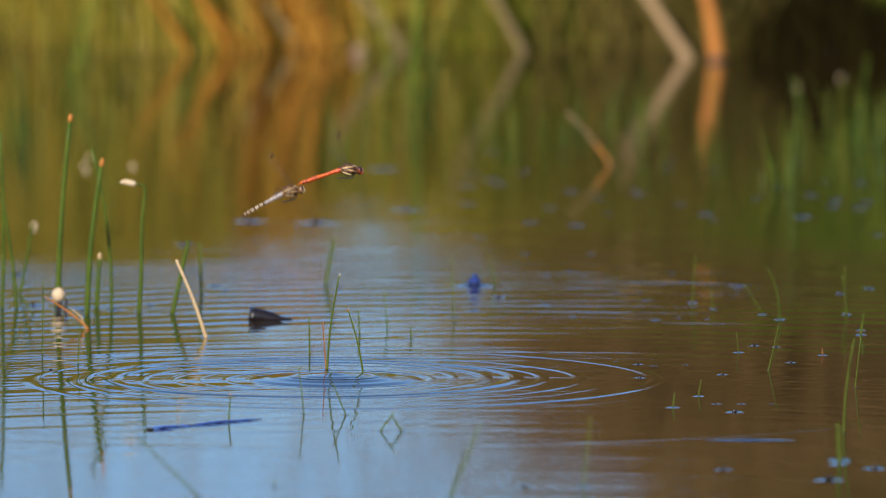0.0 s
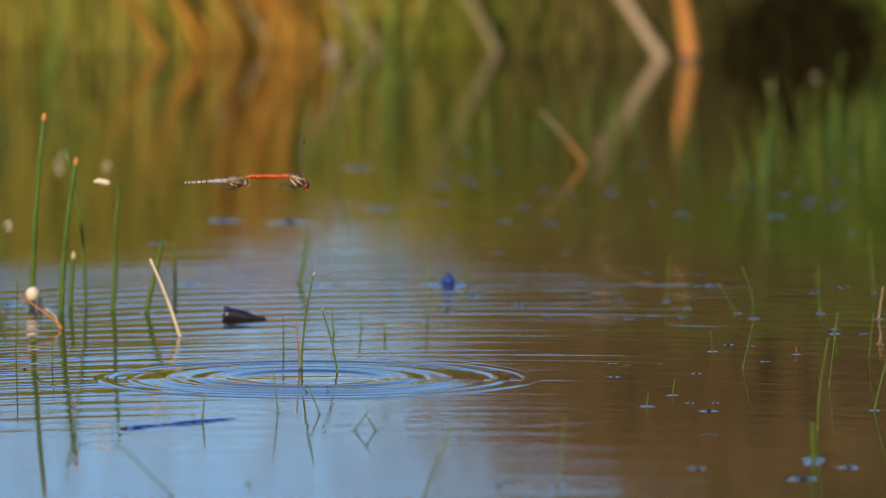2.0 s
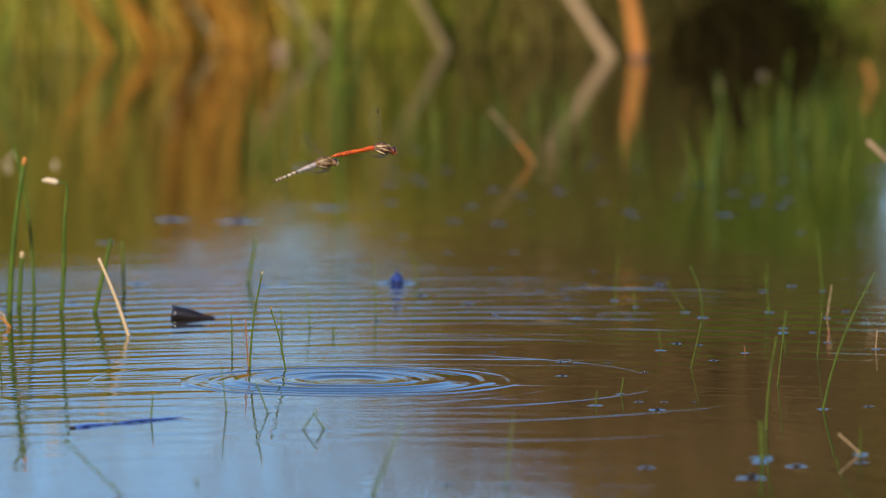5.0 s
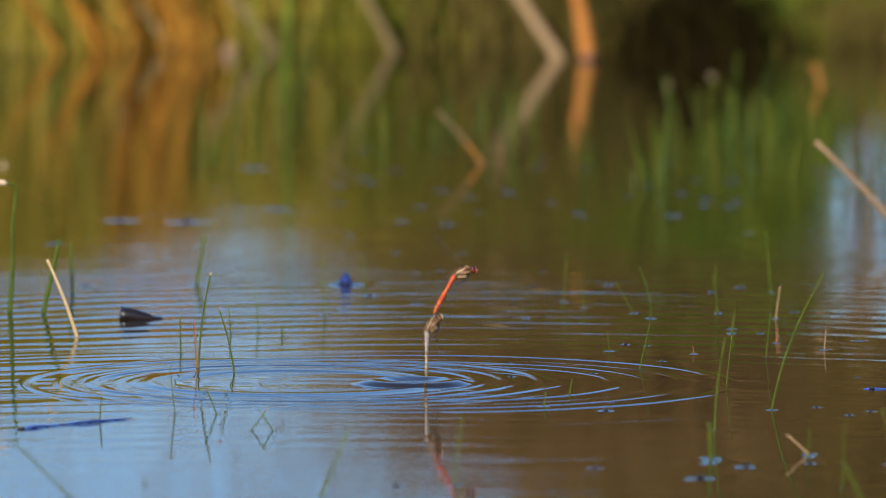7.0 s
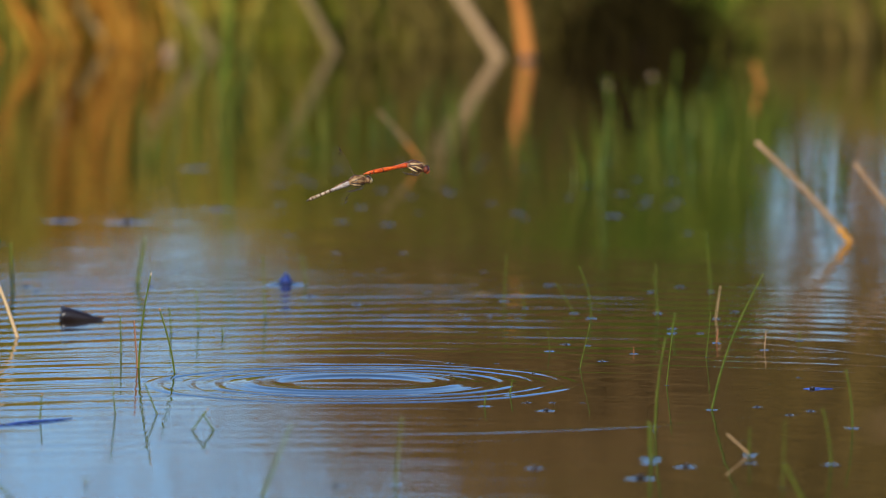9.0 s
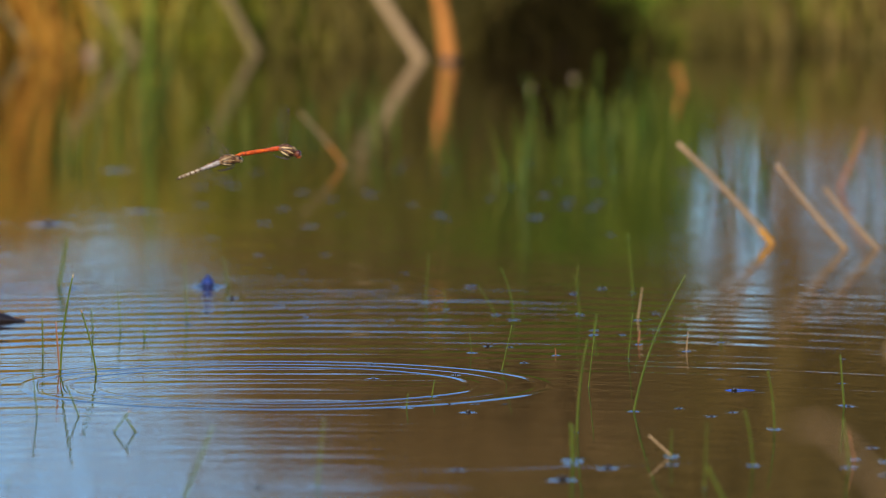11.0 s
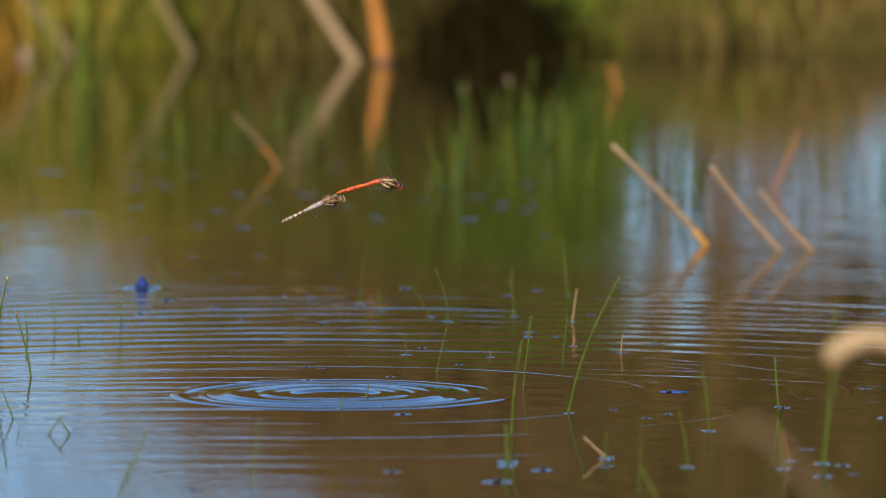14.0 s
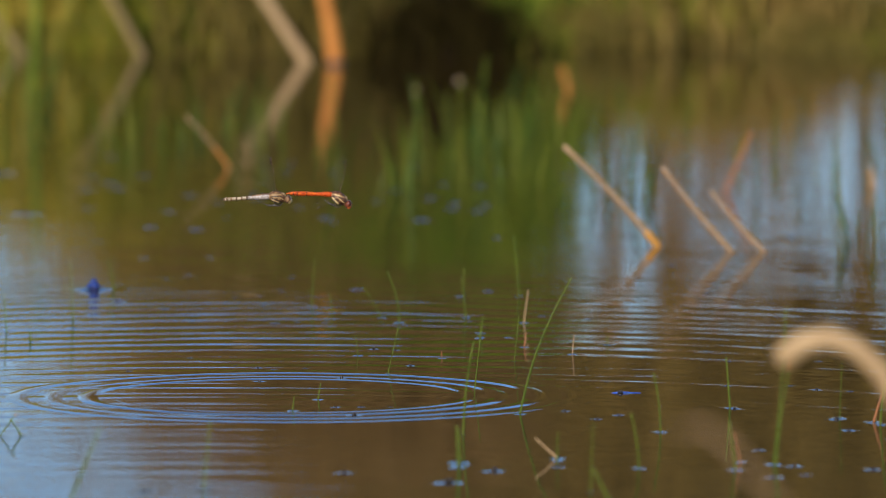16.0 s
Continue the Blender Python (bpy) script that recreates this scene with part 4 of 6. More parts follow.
rush(0.0507, 6.185, (0.0021, 0.0310), 0.00087, material=DARK_GREEN, collar=0.0090, name="grass_sprig", group="grass sprigs", label="thin green grass sprig rising from the pond water")
rush(0.0635, 6.133, (-0.0018, 0.0129), 0.00073, material=DARK_GREEN, collar=0.0067, name="grass_sprig", group="grass sprigs", label="thin green grass sprig rising from the pond water")
rush(0.0755, 5.823, (-0.0014, 0.0122), 0.00060, material=DARK_GREEN, collar=0.0076, name="grass_sprig", group="grass sprigs", label="thin green grass sprig rising from the pond water")
rush(0.0341, 5.469, (0.0009, 0.0080), 0.00083, material=DARK_GREEN, collar=0.0067, name="grass_sprig", group="grass sprigs", label="thin green grass sprig rising from the pond water")
rush(0.0490, 5.538, (0.0016, 0.0094), 0.00084, material=DARK_GREEN, collar=0.0064, name="grass_sprig", group="grass sprigs", label="thin green grass sprig rising from the pond water")
rush(0.1255, 5.805, (-0.0004, 0.0044), 0.00060, material=DULL_RUST, collar=0.0063, name="grass_sprig", group="grass sprigs", label="reddish dry grass sprig rising from the pond water")
rush(0.1513, 5.943, (0.0017, 0.0132), 0.00070, material=DARK_GREEN, collar=0.0069, name="grass_sprig", group="grass sprigs", label="thin green grass sprig rising from the pond water")
rush(0.1464, 6.100, (-0.0008, 0.0306), 0.00086, material=DARK_GREEN, collar=0.0071, name="grass_sprig", group="grass sprigs", label="thin green grass sprig rising from the pond water")
rush(0.1198, 5.145, (-0.0010, 0.0222), 0.00117, material=DARK_GREEN, collar=0.0089, name="grass_sprig", group="grass sprigs", label="thin green grass sprig rising from the pond water")
rush(0.1267, 5.324, (0.0057, 0.0513), 0.00122, bow=-0.0012, material=DARK_GREEN, collar=0.0023, name="grass_sprig", group="grass sprigs", label="thin green grass sprig rising from the pond water")
rush(-0.0829, 4.971, (0.0153, 0.0378), 0.00142, material=DARK_GREEN, collar=0.0043, name="grass_sprig", group="grass sprigs", label="thin green grass sprig rising from the pond water")
rush(-0.0148, 5.030, (0.0035, 0.0359), 0.00114, material=DARK_GREEN, collar=0.0066, name="grass_sprig", group="grass sprigs", label="thin green grass sprig rising from the pond water")
rush(0.0916, 5.705, (0.0059, 0.0266), 0.00065, material=DARK_GREEN, collar=0.0021, name="grass_sprig", group="grass sprigs", label="thin green grass sprig rising from the pond water")
rush(0.1614, 5.446, (0.0288, 0.0766), 0.00124, bow=-0.0038, collar=0.0071, name="grass_sprig", group="grass sprigs", label="thin green grass sprig rising from the pond water")
rush(0.1741, 5.190, (-0.0121, 0.0110), 0.00118, material=BUFFREED, collar=0.0083, name="grass_sprig", group="grass sprigs", label="short broken tan stalk leaning in the pond water")
rush(0.1734, 5.178, (0.0003, 0.0154), 0.00089, material=DARK_GREEN, collar=0.0056, name="grass_sprig", group="grass sprigs", label="thin green grass sprig rising from the pond water")
rush(0.1214, 5.160, (-0.0009, 0.0199), 0.00118, material=DARK_GREEN, collar=0.0097, name="grass_sprig", group="grass sprigs", label="thin green grass sprig rising from the pond water")
rush(0.2154, 5.137, (-0.0045, 0.0297), 0.00117, bow=0.0009, material=DARK_GREEN, collar=0.0074, name="grass_sprig", group="grass sprigs", label="thin green grass sprig rising from the pond water")
rush(0.2356, 5.338, (-0.0038, 0.0328), 0.00102, bow=0.0009, material=DARK_GREEN, collar=0.0077, name="grass_sprig", group="grass sprigs", label="thin green grass sprig rising from the pond water")
rush(0.1936, 4.931, (-0.0101, 0.0202), 0.00169, material=DARK_GREEN, collar=0.0036, name="grass_sprig", group="grass sprigs", label="thin green grass sprig rising from the pond water")
rush(0.2658, 5.127, (-0.0030, 0.0261), 0.00131, material=DARK_GREEN, collar=0.0082, name="grass_sprig", group="grass sprigs", label="thin green grass sprig rising from the pond water")
rush(0.2812, 5.481, (-0.0023, 0.0288), 0.00125, material=DARK_GREEN, collar=0.0071, name="grass_sprig", group="grass sprigs", label="thin green grass sprig rising from the pond water")
rush(0.2877, 5.157, (0.0064, 0.0835), 0.00112, bow=0.0009, collar=0.0082, name="grass_sprig", group="grass sprigs", label="thin green grass sprig rising from the pond water")
rush(0.2889, 5.151, (0.0076, 0.0560), 0.00102, bow=-0.0009, material=DARK_GREEN, head=RUST, topped=0.0085, collar=0.0052, name="grass_sprig", group="grass sprigs", label="thin green grass sprig rising from the pond water")
rush(0.2707, 5.169, (-0.0030, 0.0160), 0.00088, material=DULL_RUST, collar=0.0067, name="grass_sprig", group="grass sprigs", label="reddish dry grass sprig rising from the pond water")
rush(0.1818, 6.054, (0.0028, 0.0205), 0.00086, material=BUFFREED, collar=0.0079, name="grass_sprig", group="grass sprigs", label="thin dry tan stalk rising from the pond water")
rush(0.1470, 6.097, (-0.0032, 0.0249), 0.00086, material=DARK_GREEN, collar=0.0066, name="grass_sprig", group="grass sprigs", label="thin green grass sprig rising from the pond water")
rush(0.1850, 6.258, (-0.0033, 0.0390), 0.00118, material=DARK_GREEN, collar=0.0068, name="grass_sprig", group="grass sprigs", label="thin green grass sprig rising from the pond water")
rush(0.2043, 5.831, (0.0010, 0.0119), 0.00060, material=BUFFREED, collar=0.0076, name="grass_sprig", group="grass sprigs", label="thin dry tan stalk rising from the pond water")
rush(0.2275, 5.894, (0.0003, 0.0058), 0.00070, material=DARK_GREEN, collar=0.0077, name="grass_sprig", group="grass sprigs", label="thin green grass sprig rising from the pond water")
rush(0.1520, 5.948, (0.0021, 0.0132), 0.00084, material=DARK_GREEN, collar=0.0086, name="grass_sprig", group="grass sprigs", label="thin green grass sprig rising from the pond water")
rush(0.1769, 5.879, (0.0010, 0.0086), 0.00083, material=DULL_RUST, collar=0.0068, name="grass_sprig", group="grass sprigs", label="thin green grass sprig rising from the pond water")
rush(0.3390, 5.415, (0.0012, 0.0320), 0.00062, material=DARK_GREEN, collar=0.0094, name="grass_sprig", group="grass sprigs", label="thin green grass sprig rising from the pond water")
rush(0.3564, 5.392, (0.0062, 0.0214), 0.00123, material=DULL_RUST, collar=0.0086, name="grass_sprig", group="grass sprigs", label="thin green grass sprig rising from the pond water")
rush(0.3593, 5.378, (0.0027, 0.0352), 0.00122, material=DARK_GREEN, collar=0.0078, name="grass_sprig", group="grass sprigs", label="thin green grass sprig rising from the pond water")
rush(0.1398, 5.597, (0.0032, 0.0294), 0.00077, material=DARK_GREEN, collar=0.0020, name="grass_sprig", group="grass sprigs", label="thin green grass sprig rising from the pond water")
rush(0.1680, 5.782, (0.0027, 0.0270), 0.00060, material=DARK_GREEN, collar=0.0021, name="grass_sprig", group="grass sprigs", label="thin green grass sprig rising from the pond water")
rush(0.1852, 5.016, (0.0014, 0.0352), 0.00086, material=DARK_GREEN, collar=0.0022, name="grass_sprig", group="grass sprigs", label="thin green grass sprig rising from the pond water")
rush(0.0684, 8.897, (-0.0615, 0.0939), 0.01185, material=BUFFREED, feet=((0.0, 0.07, DARK_WOOD),), collar=0.0000, name="dry_reed", group="dry reeds", label="dry tan reed stalk leaning over at the pond bank")
rush(0.0943, 8.861, (-0.0114, 0.0668), 0.01642, bow=0.0015, material=RUST, feet=((0.0, 0.16, DARK_WOOD),), collar=0.0000, name="dry_reed", group="dry reeds", label="thick rusty orange stalk at the pond bank")
rush(0.0914, 8.879, (-0.0100, 0.0907), 0.00514, material=RUST, collar=0.0000, name="dry_reed", group="dry reeds", label="thin rusty orange stalk at the pond bank")
rush(-0.0828, 9.004, (-0.0684, 0.1264), 0.00887, material=DULLREED, collar=0.0000, name="dry_reed", group="dry reeds", label="dry tan reed stalk leaning over at the pond bank")
rush(-0.1937, 9.039, (-0.0655, 0.0776), 0.00979, material=DULLREED, collar=0.0000, name="dry_reed", group="dry reeds", label="dry tan reed stalk leaning over at the pond bank")
rush(-0.2913, 9.056, (-0.0525, 0.0715), 0.00802, material=DULLREED, collar=0.0000, name="dry_reed", group="dry reeds", label="dry tan reed stalk leaning over at the pond bank")
rush(-0.0010, 7.471, (-0.0343, 0.0408), 0.00195, bow=0.0017, material=TANREED, feet=((0.0, 0.45, RUST),), collar=0.0000, name="dry_reed", group="dry reeds", label="broken dry reed stalk leaning in the pond")
rush(-0.4375, 9.035, (-0.0261, 0.0619), 0.00978, material=DULLREED, collar=0.0000, name="dry_reed", group="dry reeds", label="dry tan reed stalk leaning over at the pond bank")
rush(0.2931, 6.681, (-0.0653, 0.0694), 0.00484, bow=0.0023, material=TANREED, feet=((0.0, 0.06, DARK_WOOD), (0.06, 0.24, GOLDSTEM)), collar=0.0048, name="dry_reed", group="dry reeds", label="dry tan reed stalk leaning out of the pond")
rush(0.3410, 6.630, (-0.0475, 0.0580), 0.00461, bow=-0.0015, material=TANREED, feet=((0.0, 0.07, DARK_WOOD),), collar=0.0058, name="dry_reed", group="dry reeds", label="dry tan reed stalk leaning out of the pond")
rush(0.3630, 6.629, (-0.0364, 0.0418), 0.00422, bow=-0.0015, material=TANREED, feet=((0.0, 0.08, DARK_WOOD),), collar=0.0058, name="dry_reed", group="dry reeds", label="dry tan reed stalk leaning out of the pond")
rush(0.3657, 7.209, (0.0196, 0.0453), 0.00334, material=DULL_RUST, collar=0.0000, name="dry_reed", group="dry reeds", label="rusty reed stalk leaning in the pond")
rush(0.4793, 7.266, (-0.0022, 0.0135), 0.00660, material=TANREED, collar=0.0000, name="dry_reed", group="dry reeds", label="short weathered reed stub in the pond")
rush(-0.3548, 8.999, (-0.0567, 0.1081), 0.00803, material=FERN, collar=0.0000, name="dry_reed", group="dry reeds", label="rusty orange dead stalk leaning over at the pond bank")
rush(-0.2786, 9.019, (-0.0466, 0.1570), 0.00651, material=FERN, collar=0.0000, name="dry_reed", group="dry reeds", label="rusty orange dead stalk leaning over at the pond bank")
rush(-0.3736, 9.036, (-0.0202, 0.1458), 0.00786, material=FERN, collar=0.0000, name="dry_reed", group="dry reeds", label="rusty orange dead stalk leaning over at the pond bank")
rush(-0.3902, 8.971, (-0.0493, 0.0755), 0.00655, material=FERN, collar=0.0000, name="dry_reed", group="dry reeds", label="rusty orange dead stalk leaning over at the pond bank")
rush(-0.3372, 9.018, (-0.0575, 0.0680), 0.00512, material=FERN, collar=0.0000, name="dry_reed", group="dry reeds", label="rusty orange dead stalk leaning over at the pond bank")
rush(-0.2671, 9.037, (-0.0182, 0.1248), 0.00513, material=FERN, collar=0.0000, name="dry_reed", group="dry reeds", label="rusty orange dead stalk leaning over at the pond bank")
rush(-0.3176, 9.055, (-0.0261, 0.1135), 0.00441, material=FERN, collar=0.0000, name="dry_reed", group="dry reeds", label="rusty orange dead stalk leaning over at the pond bank")
rush(-0.1725, 8.500, (0.0030, 0.1500), 0.00780, material=LUSH, collar=0.0000, name="green_reed", group="green reeds", label="tall yellow-green reed standing near the pond bank")
rush(-0.4760, 8.600, (0.0330, 0.1300), 0.00560, material=LUSH, collar=0.0000, name="green_reed", group="green reeds", label="yellow-green reed leaning near the pond bank")
rush(-0.2010, 8.700, (-0.0090, 0.1200), 0.00420, material=LUSH, collar=0.0000, name="green_reed", group="green reeds", label="slim yellow-green reed near the pond bank")
for x, y, tip, wide in ((0.183, 7.83, (0.0030, 0.0440), 0.0013), (0.226, 7.70, (-0.0030, 0.0380), 0.0012), (0.150, 7.92, (0.0010, 0.0420), 0.0011), (0.207, 8.10, (0.0050, 0.0500), 0.0014), (0.085, 7.95, (-0.0040, 0.0440), 0.0012), (0.262, 7.50, (0.0020, 0.0420), 0.0012)):
    rush(x, y, tip, wide, material=LUSH, collar=0.0, name="green_reed", group="green reeds", label="slim yellow-green reed standing in the shallow pond")
rush(0.2920, 8.450, (-0.0050, 0.0210), 0.00620, material=RUST, collar=0.0000, name="dry_reed", group="dry reeds", label="short rusty broken reed stub near the pond bank")
scrap(-0.0426, 6.166, 0.0078, 1.0)
scrap(0.0268, 6.056, 0.0063, 1.0)
scrap(0.0811, 6.315, 0.0094, 1.0)
scrap(0.1472, 6.257, 0.0084, 1.0)
scrap(0.1661, 6.298, 0.0084, 1.0)
scrap(0.0857, 5.870, 0.0057, 1.0)
scrap(0.1057, 5.755, 0.0051, 1.0)
scrap(0.0154, 5.742, 0.0047, 1.0)
scrap(0.0159, 5.653, 0.0059, 1.0)
scrap(0.0244, 5.731, 0.0030, 1.0)
scrap(0.0431, 5.738, 0.0030, 1.0)
scrap(0.0641, 5.675, 0.0055, 1.0)
scrap(0.0585, 5.490, 0.0041, 1.0)
scrap(0.0729, 5.490, 0.0033, 1.0)
scrap(0.0685, 5.442, 0.0081, 1.0)
scrap(-0.0249, 5.810, 0.0030, 1.0)
scrap(-0.0875, 6.122, 0.0077, 1.0)
scrap(-0.0727, 6.227, 0.0106, 1.0)
scrap(-0.0976, 6.025, 0.0054, 1.0)
scrap(0.1210, 5.172, 0.0096, 1.0)
scrap(0.1130, 5.064, 0.0124, 1.0)
scrap(0.1381, 5.124, 0.0091, 1.0)
scrap(0.0585, 5.117, 0.0068, 1.0)
scrap(-0.0254, 6.080, 0.0045, 1.0)
scrap(-0.0449, 5.024, 0.0074, 1.0)
scrap(-0.0673, 5.684, 0.0025, 1.0)
scrap(-0.0422, 5.641, 0.0025, 1.0)
scrap(-0.0611, 5.722, 0.0030, 1.0)
scrap(-0.1675, 5.954, 0.0026, 1.0)
scrap(0.0898, 5.490, 0.0020, 1.0)
scrap(0.0021, 5.760, 0.0021, 1.0)
scrap(-0.3668, 6.160, 0.0137, 1.2)
scrap(-0.3927, 6.408, 0.0119, 1.2)
scrap(-0.3149, 6.127, 0.0114, 1.2)
scrap(-0.3345, 6.126, 0.0091, 1.2)
scrap(-0.2934, 6.161, 0.0069, 1.2)
scrap(-0.2585, 6.318, 0.0094, 1.2)
scrap(-0.1774, 6.306, 0.0070, 1.2)
scrap(-0.2575, 6.880, 0.0183, 1.2)
scrap(-0.2090, 6.865, 0.0214, 1.2)
scrap(-0.1741, 7.418, 0.0164, 1.2)
scrap(-0.1479, 6.992, 0.0156, 1.2)
scrap(-0.0255, 6.841, 0.0122, 1.2)
scrap(-0.0575, 6.867, 0.0110, 1.2)
scrap(-0.1068, 7.235, 0.0117, 1.2)
scrap(-0.0909, 7.308, 0.0130, 1.2)
scrap(-0.0309, 7.177, 0.0127, 1.2)
scrap(-0.0100, 7.108, 0.0095, 1.2)
scrap(0.1350, 6.925, 0.0154, 1.2)
scrap(0.1629, 7.093, 0.0126, 1.2)
scrap(0.1773, 7.009, 0.0125, 1.2)
scrap(0.0190, 7.149, 0.0127, 1.2)
scrap(0.0413, 7.422, 0.0119, 1.2)
scrap(0.0669, 6.951, 0.0124, 1.2)
scrap(-0.1631, 6.320, 0.0047, 1.2)
scrap(-0.3295, 5.698, 0.0063, 1.2)
scrap(-0.0037, 6.955, 0.0058, 1.2)
scrap(0.0158, 7.190, 0.0096, 1.2)
scrap(-0.0452, 7.010, 0.0110, 1.2)
scrap(-0.0923, 6.735, 0.0069, 1.2)
scrap(0.0487, 7.052, 0.0094, 1.2)
scrap(0.0774, 7.416, 0.0093, 1.2)
scrap(0.1207, 7.227, 0.0113, 1.2)
scrap(0.1846, 7.071, 0.0110, 1.2)
scrap(0.1589, 7.288, 0.0097, 1.2)
scrap(0.1844, 6.760, 0.0076, 1.2)
scrap(0.0721, 6.902, 0.0071, 1.2)
scrap(0.0462, 7.524, 0.0118, 1.2)
scrap(-0.0937, 7.606, 0.0119, 1.2)
scrap(-0.0666, 7.388, 0.0115, 1.2)
scrap(-0.1053, 7.369, 0.0098, 1.2)
scrap(-0.0838, 7.248, 0.0113, 1.2)
scrap(-0.1036, 7.049, 0.0094, 1.2)
scrap(-0.0142, 6.584, 0.0065, 1.2)
scrap(-0.0593, 6.583, 0.0062, 1.2)
scrap(-0.0288, 6.438, 0.0045, 1.2)
scrap(-0.0439, 6.405, 0.0043, 1.2)
scrap(0.0026, 6.259, 0.0042, 1.2)
scrap(0.0209, 6.202, 0.0044, 1.2)
scrap(0.0323, 6.314, 0.0037, 1.2)
scrap(0.0392, 6.421, 0.0043, 1.2)
scrap(0.0175, 6.264, 0.0033, 1.2)
scrap(-0.0246, 6.068, 0.0031, 1.2)
scrap(0.0409, 6.069, 0.0036, 1.2)
scrap(0.0585, 6.061, 0.0036, 1.2)
scrap(0.1472, 6.092, 0.0047, 1.2)
scrap(-0.2944, 6.664, 0.0103, 1.2)
scrap(-0.2503, 6.277, 0.0049, 1.2)
scrap(0.1056, 7.110, 0.0089, 1.2)
scrap(0.2049, 7.424, 0.0115, 1.2)
scrap(0.1415, 7.487, 0.0094, 1.2)
scrap(0.1452, 7.143, 0.0140, 1.2)
scrap(0.1858, 7.273, 0.0130, 1.2)
scrap(0.1592, 7.028, 0.0113, 1.2)
scrap(0.2534, 7.394, 0.0132, 1.2)
scrap(0.2825, 7.152, 0.0114, 1.2)
scrap(0.2751, 6.765, 0.0090, 1.2)
scrap(0.2952, 6.512, 0.0076, 1.2)
scrap(0.3891, 6.762, 0.0120, 1.2)
scrap(0.3850, 6.368, 0.0071, 1.2)
scrap(0.4125, 6.510, 0.0086, 1.2)
scrap(0.3441, 6.101, 0.0054, 1.2)
scrap(0.1951, 6.105, 0.0054, 1.2)
scrap(0.2227, 6.083, 0.0045, 1.2)
scrap(0.3065, 6.278, 0.0061, 1.2)
scrap(0.1873, 5.463, 0.0045, 1.0)
scrap(0.2037, 5.415, 0.0048, 1.0)
scrap(0.2166, 5.438, 0.0048, 1.0)
scrap(0.2834, 5.475, 0.0061, 1.0)
scrap(0.1728, 5.144, 0.0057, 1.0)
scrap(0.2980, 5.147, 0.0065, 1.0)
scrap(0.2838, 5.234, 0.0054, 1.0)
scrap(0.3400, 5.346, 0.0067, 1.0)
scrap(0.3388, 5.128, 0.0076, 1.0)
scrap(0.3367, 5.593, 0.0054, 1.0)
scrap(0.3556, 5.582, 0.0033, 1.0)
scrap(0.1388, 5.127, 0.0084, 1.0)
scrap(0.2176, 5.646, 0.0029, 1.0)
scrap(0.2842, 5.088, 0.0075, 1.0)
scrap(0.3012, 5.099, 0.0045, 1.0)
scrap(0.2866, 5.619, 0.0046, 1.0)
scrap(0.3235, 5.618, 0.0029, 1.0)
scrap(0.3369, 5.412, 0.0080, 1.0)
scrap(0.1693, 5.947, 0.0053, 1.0)
scrap(0.1528, 5.980, 0.0067, 1.0)
scrap(0.0987, 5.861, 0.0043, 1.0)
scrap(0.2957, 5.779, 0.0030, 1.0)
scrap(0.3495, 5.778, 0.0034, 1.0)
blue_stub(-0.0896, 6.321, 0.0059, 0.0084)
snag(-0.2125, 6.052, 0.0266, 0.0074)
bud_stalk(-0.3489, 6.122, 0.0096, 0.0043)
bent_rush(-0.2975, 6.105, 0.0806, 0.00318, 0.000354)
drift_stick(-0.2242, 5.360, 0.0590)
brown_tendril(-0.3213, 5.980, 0.000346)
short_stick(0.2262, 5.574, 0.0168)
arched_reed(((0.2284, 4.0, 0.1598), (0.2358, 4.0, 0.1649), (0.2461, 4.0, 0.1667), (0.2566, 4.0, 0.1627), (0.2670, 4.0, 0.1534), (0.2777, 4.0, 0.1358), (0.2855, 4.0, 0.1124), (0.2895, 4.0, 0.0819), (0.2915, 4.0, 0.0425), (0.2929, 4.0, -0.0400)), 0.0082)
drowned_leaf((0.1471, 0.2049), (0.1658, 0.1978), (0.1876, 0.1716), 3.20)

# ---- dragonflies ----
def skin(name, stops, scale, stretch, rough=0.45):
    m, nt, bsdf = nodes_of(name)
    fac = noise_of(nt, scale, 3, stretch)
    nt.links.new(ramp(nt, fac, stops), bsdf.inputs["Base Color"])
    bsdf.inputs["Roughness"].default_value = rough
    bsdf.inputs["Specular IOR Level"].default_value = 0.3
    bumped(nt, bsdf, fac, 0.0001)
    return m


RED = skin("red_abdomen", [(0.34, (0.16, 0.015, 0.004)), (0.5, (0.44, 0.058, 0.006)), (0.7, (0.60, 0.125, 0.012))], 900, (0.5, 1, 1), 0.35)
BROWN = skin("brown_thorax", [(0.40, (0.030, 0.011, 0.005)), (0.52, (0.095, 0.040, 0.018)), (0.66, (0.24, 0.12, 0.06))], 420, (1, 1, 0.8))
TAN = skin("tan_thorax", [(0.40, (0.045, 0.02, 0.009)), (0.52, (0.13, 0.065, 0.026)), (0.66, (0.26, 0.15, 0.065))], 420, (1, 1, 0.8))
CREAM = skin("cream_stripe", [(0.3, (0.40, 0.26, 0.11)), (0.7, (0.58, 0.42, 0.20))], 800, (1, 1, 1))
BLACK = skin("black_leg", [(0.3, (0.012, 0.008, 0.006)), (0.7, (0.04, 0.025, 0.015))], 800, (1, 1, 1), 0.3)
EYE_RED = skin("red_brown_eye", [(0.4, (0.04, 0.012, 0.008)), (0.6, (0.14, 0.035, 0.016))], 500, (1, 1, 0.6), 0.22)
RED_FACE = skin("orange_red_face", [(0.35, (0.36, 0.06, 0.015)), (0.65, (0.58, 0.16, 0.04))], 700, (1, 1, 1), 0.25)
EYE_OLIVE = skin("olive_brown_eye", [(0.4, (0.07, 0.032, 0.016)), (0.6, (0.22, 0.12, 0.06))], 500, (1, 1, 0.6), 0.22)
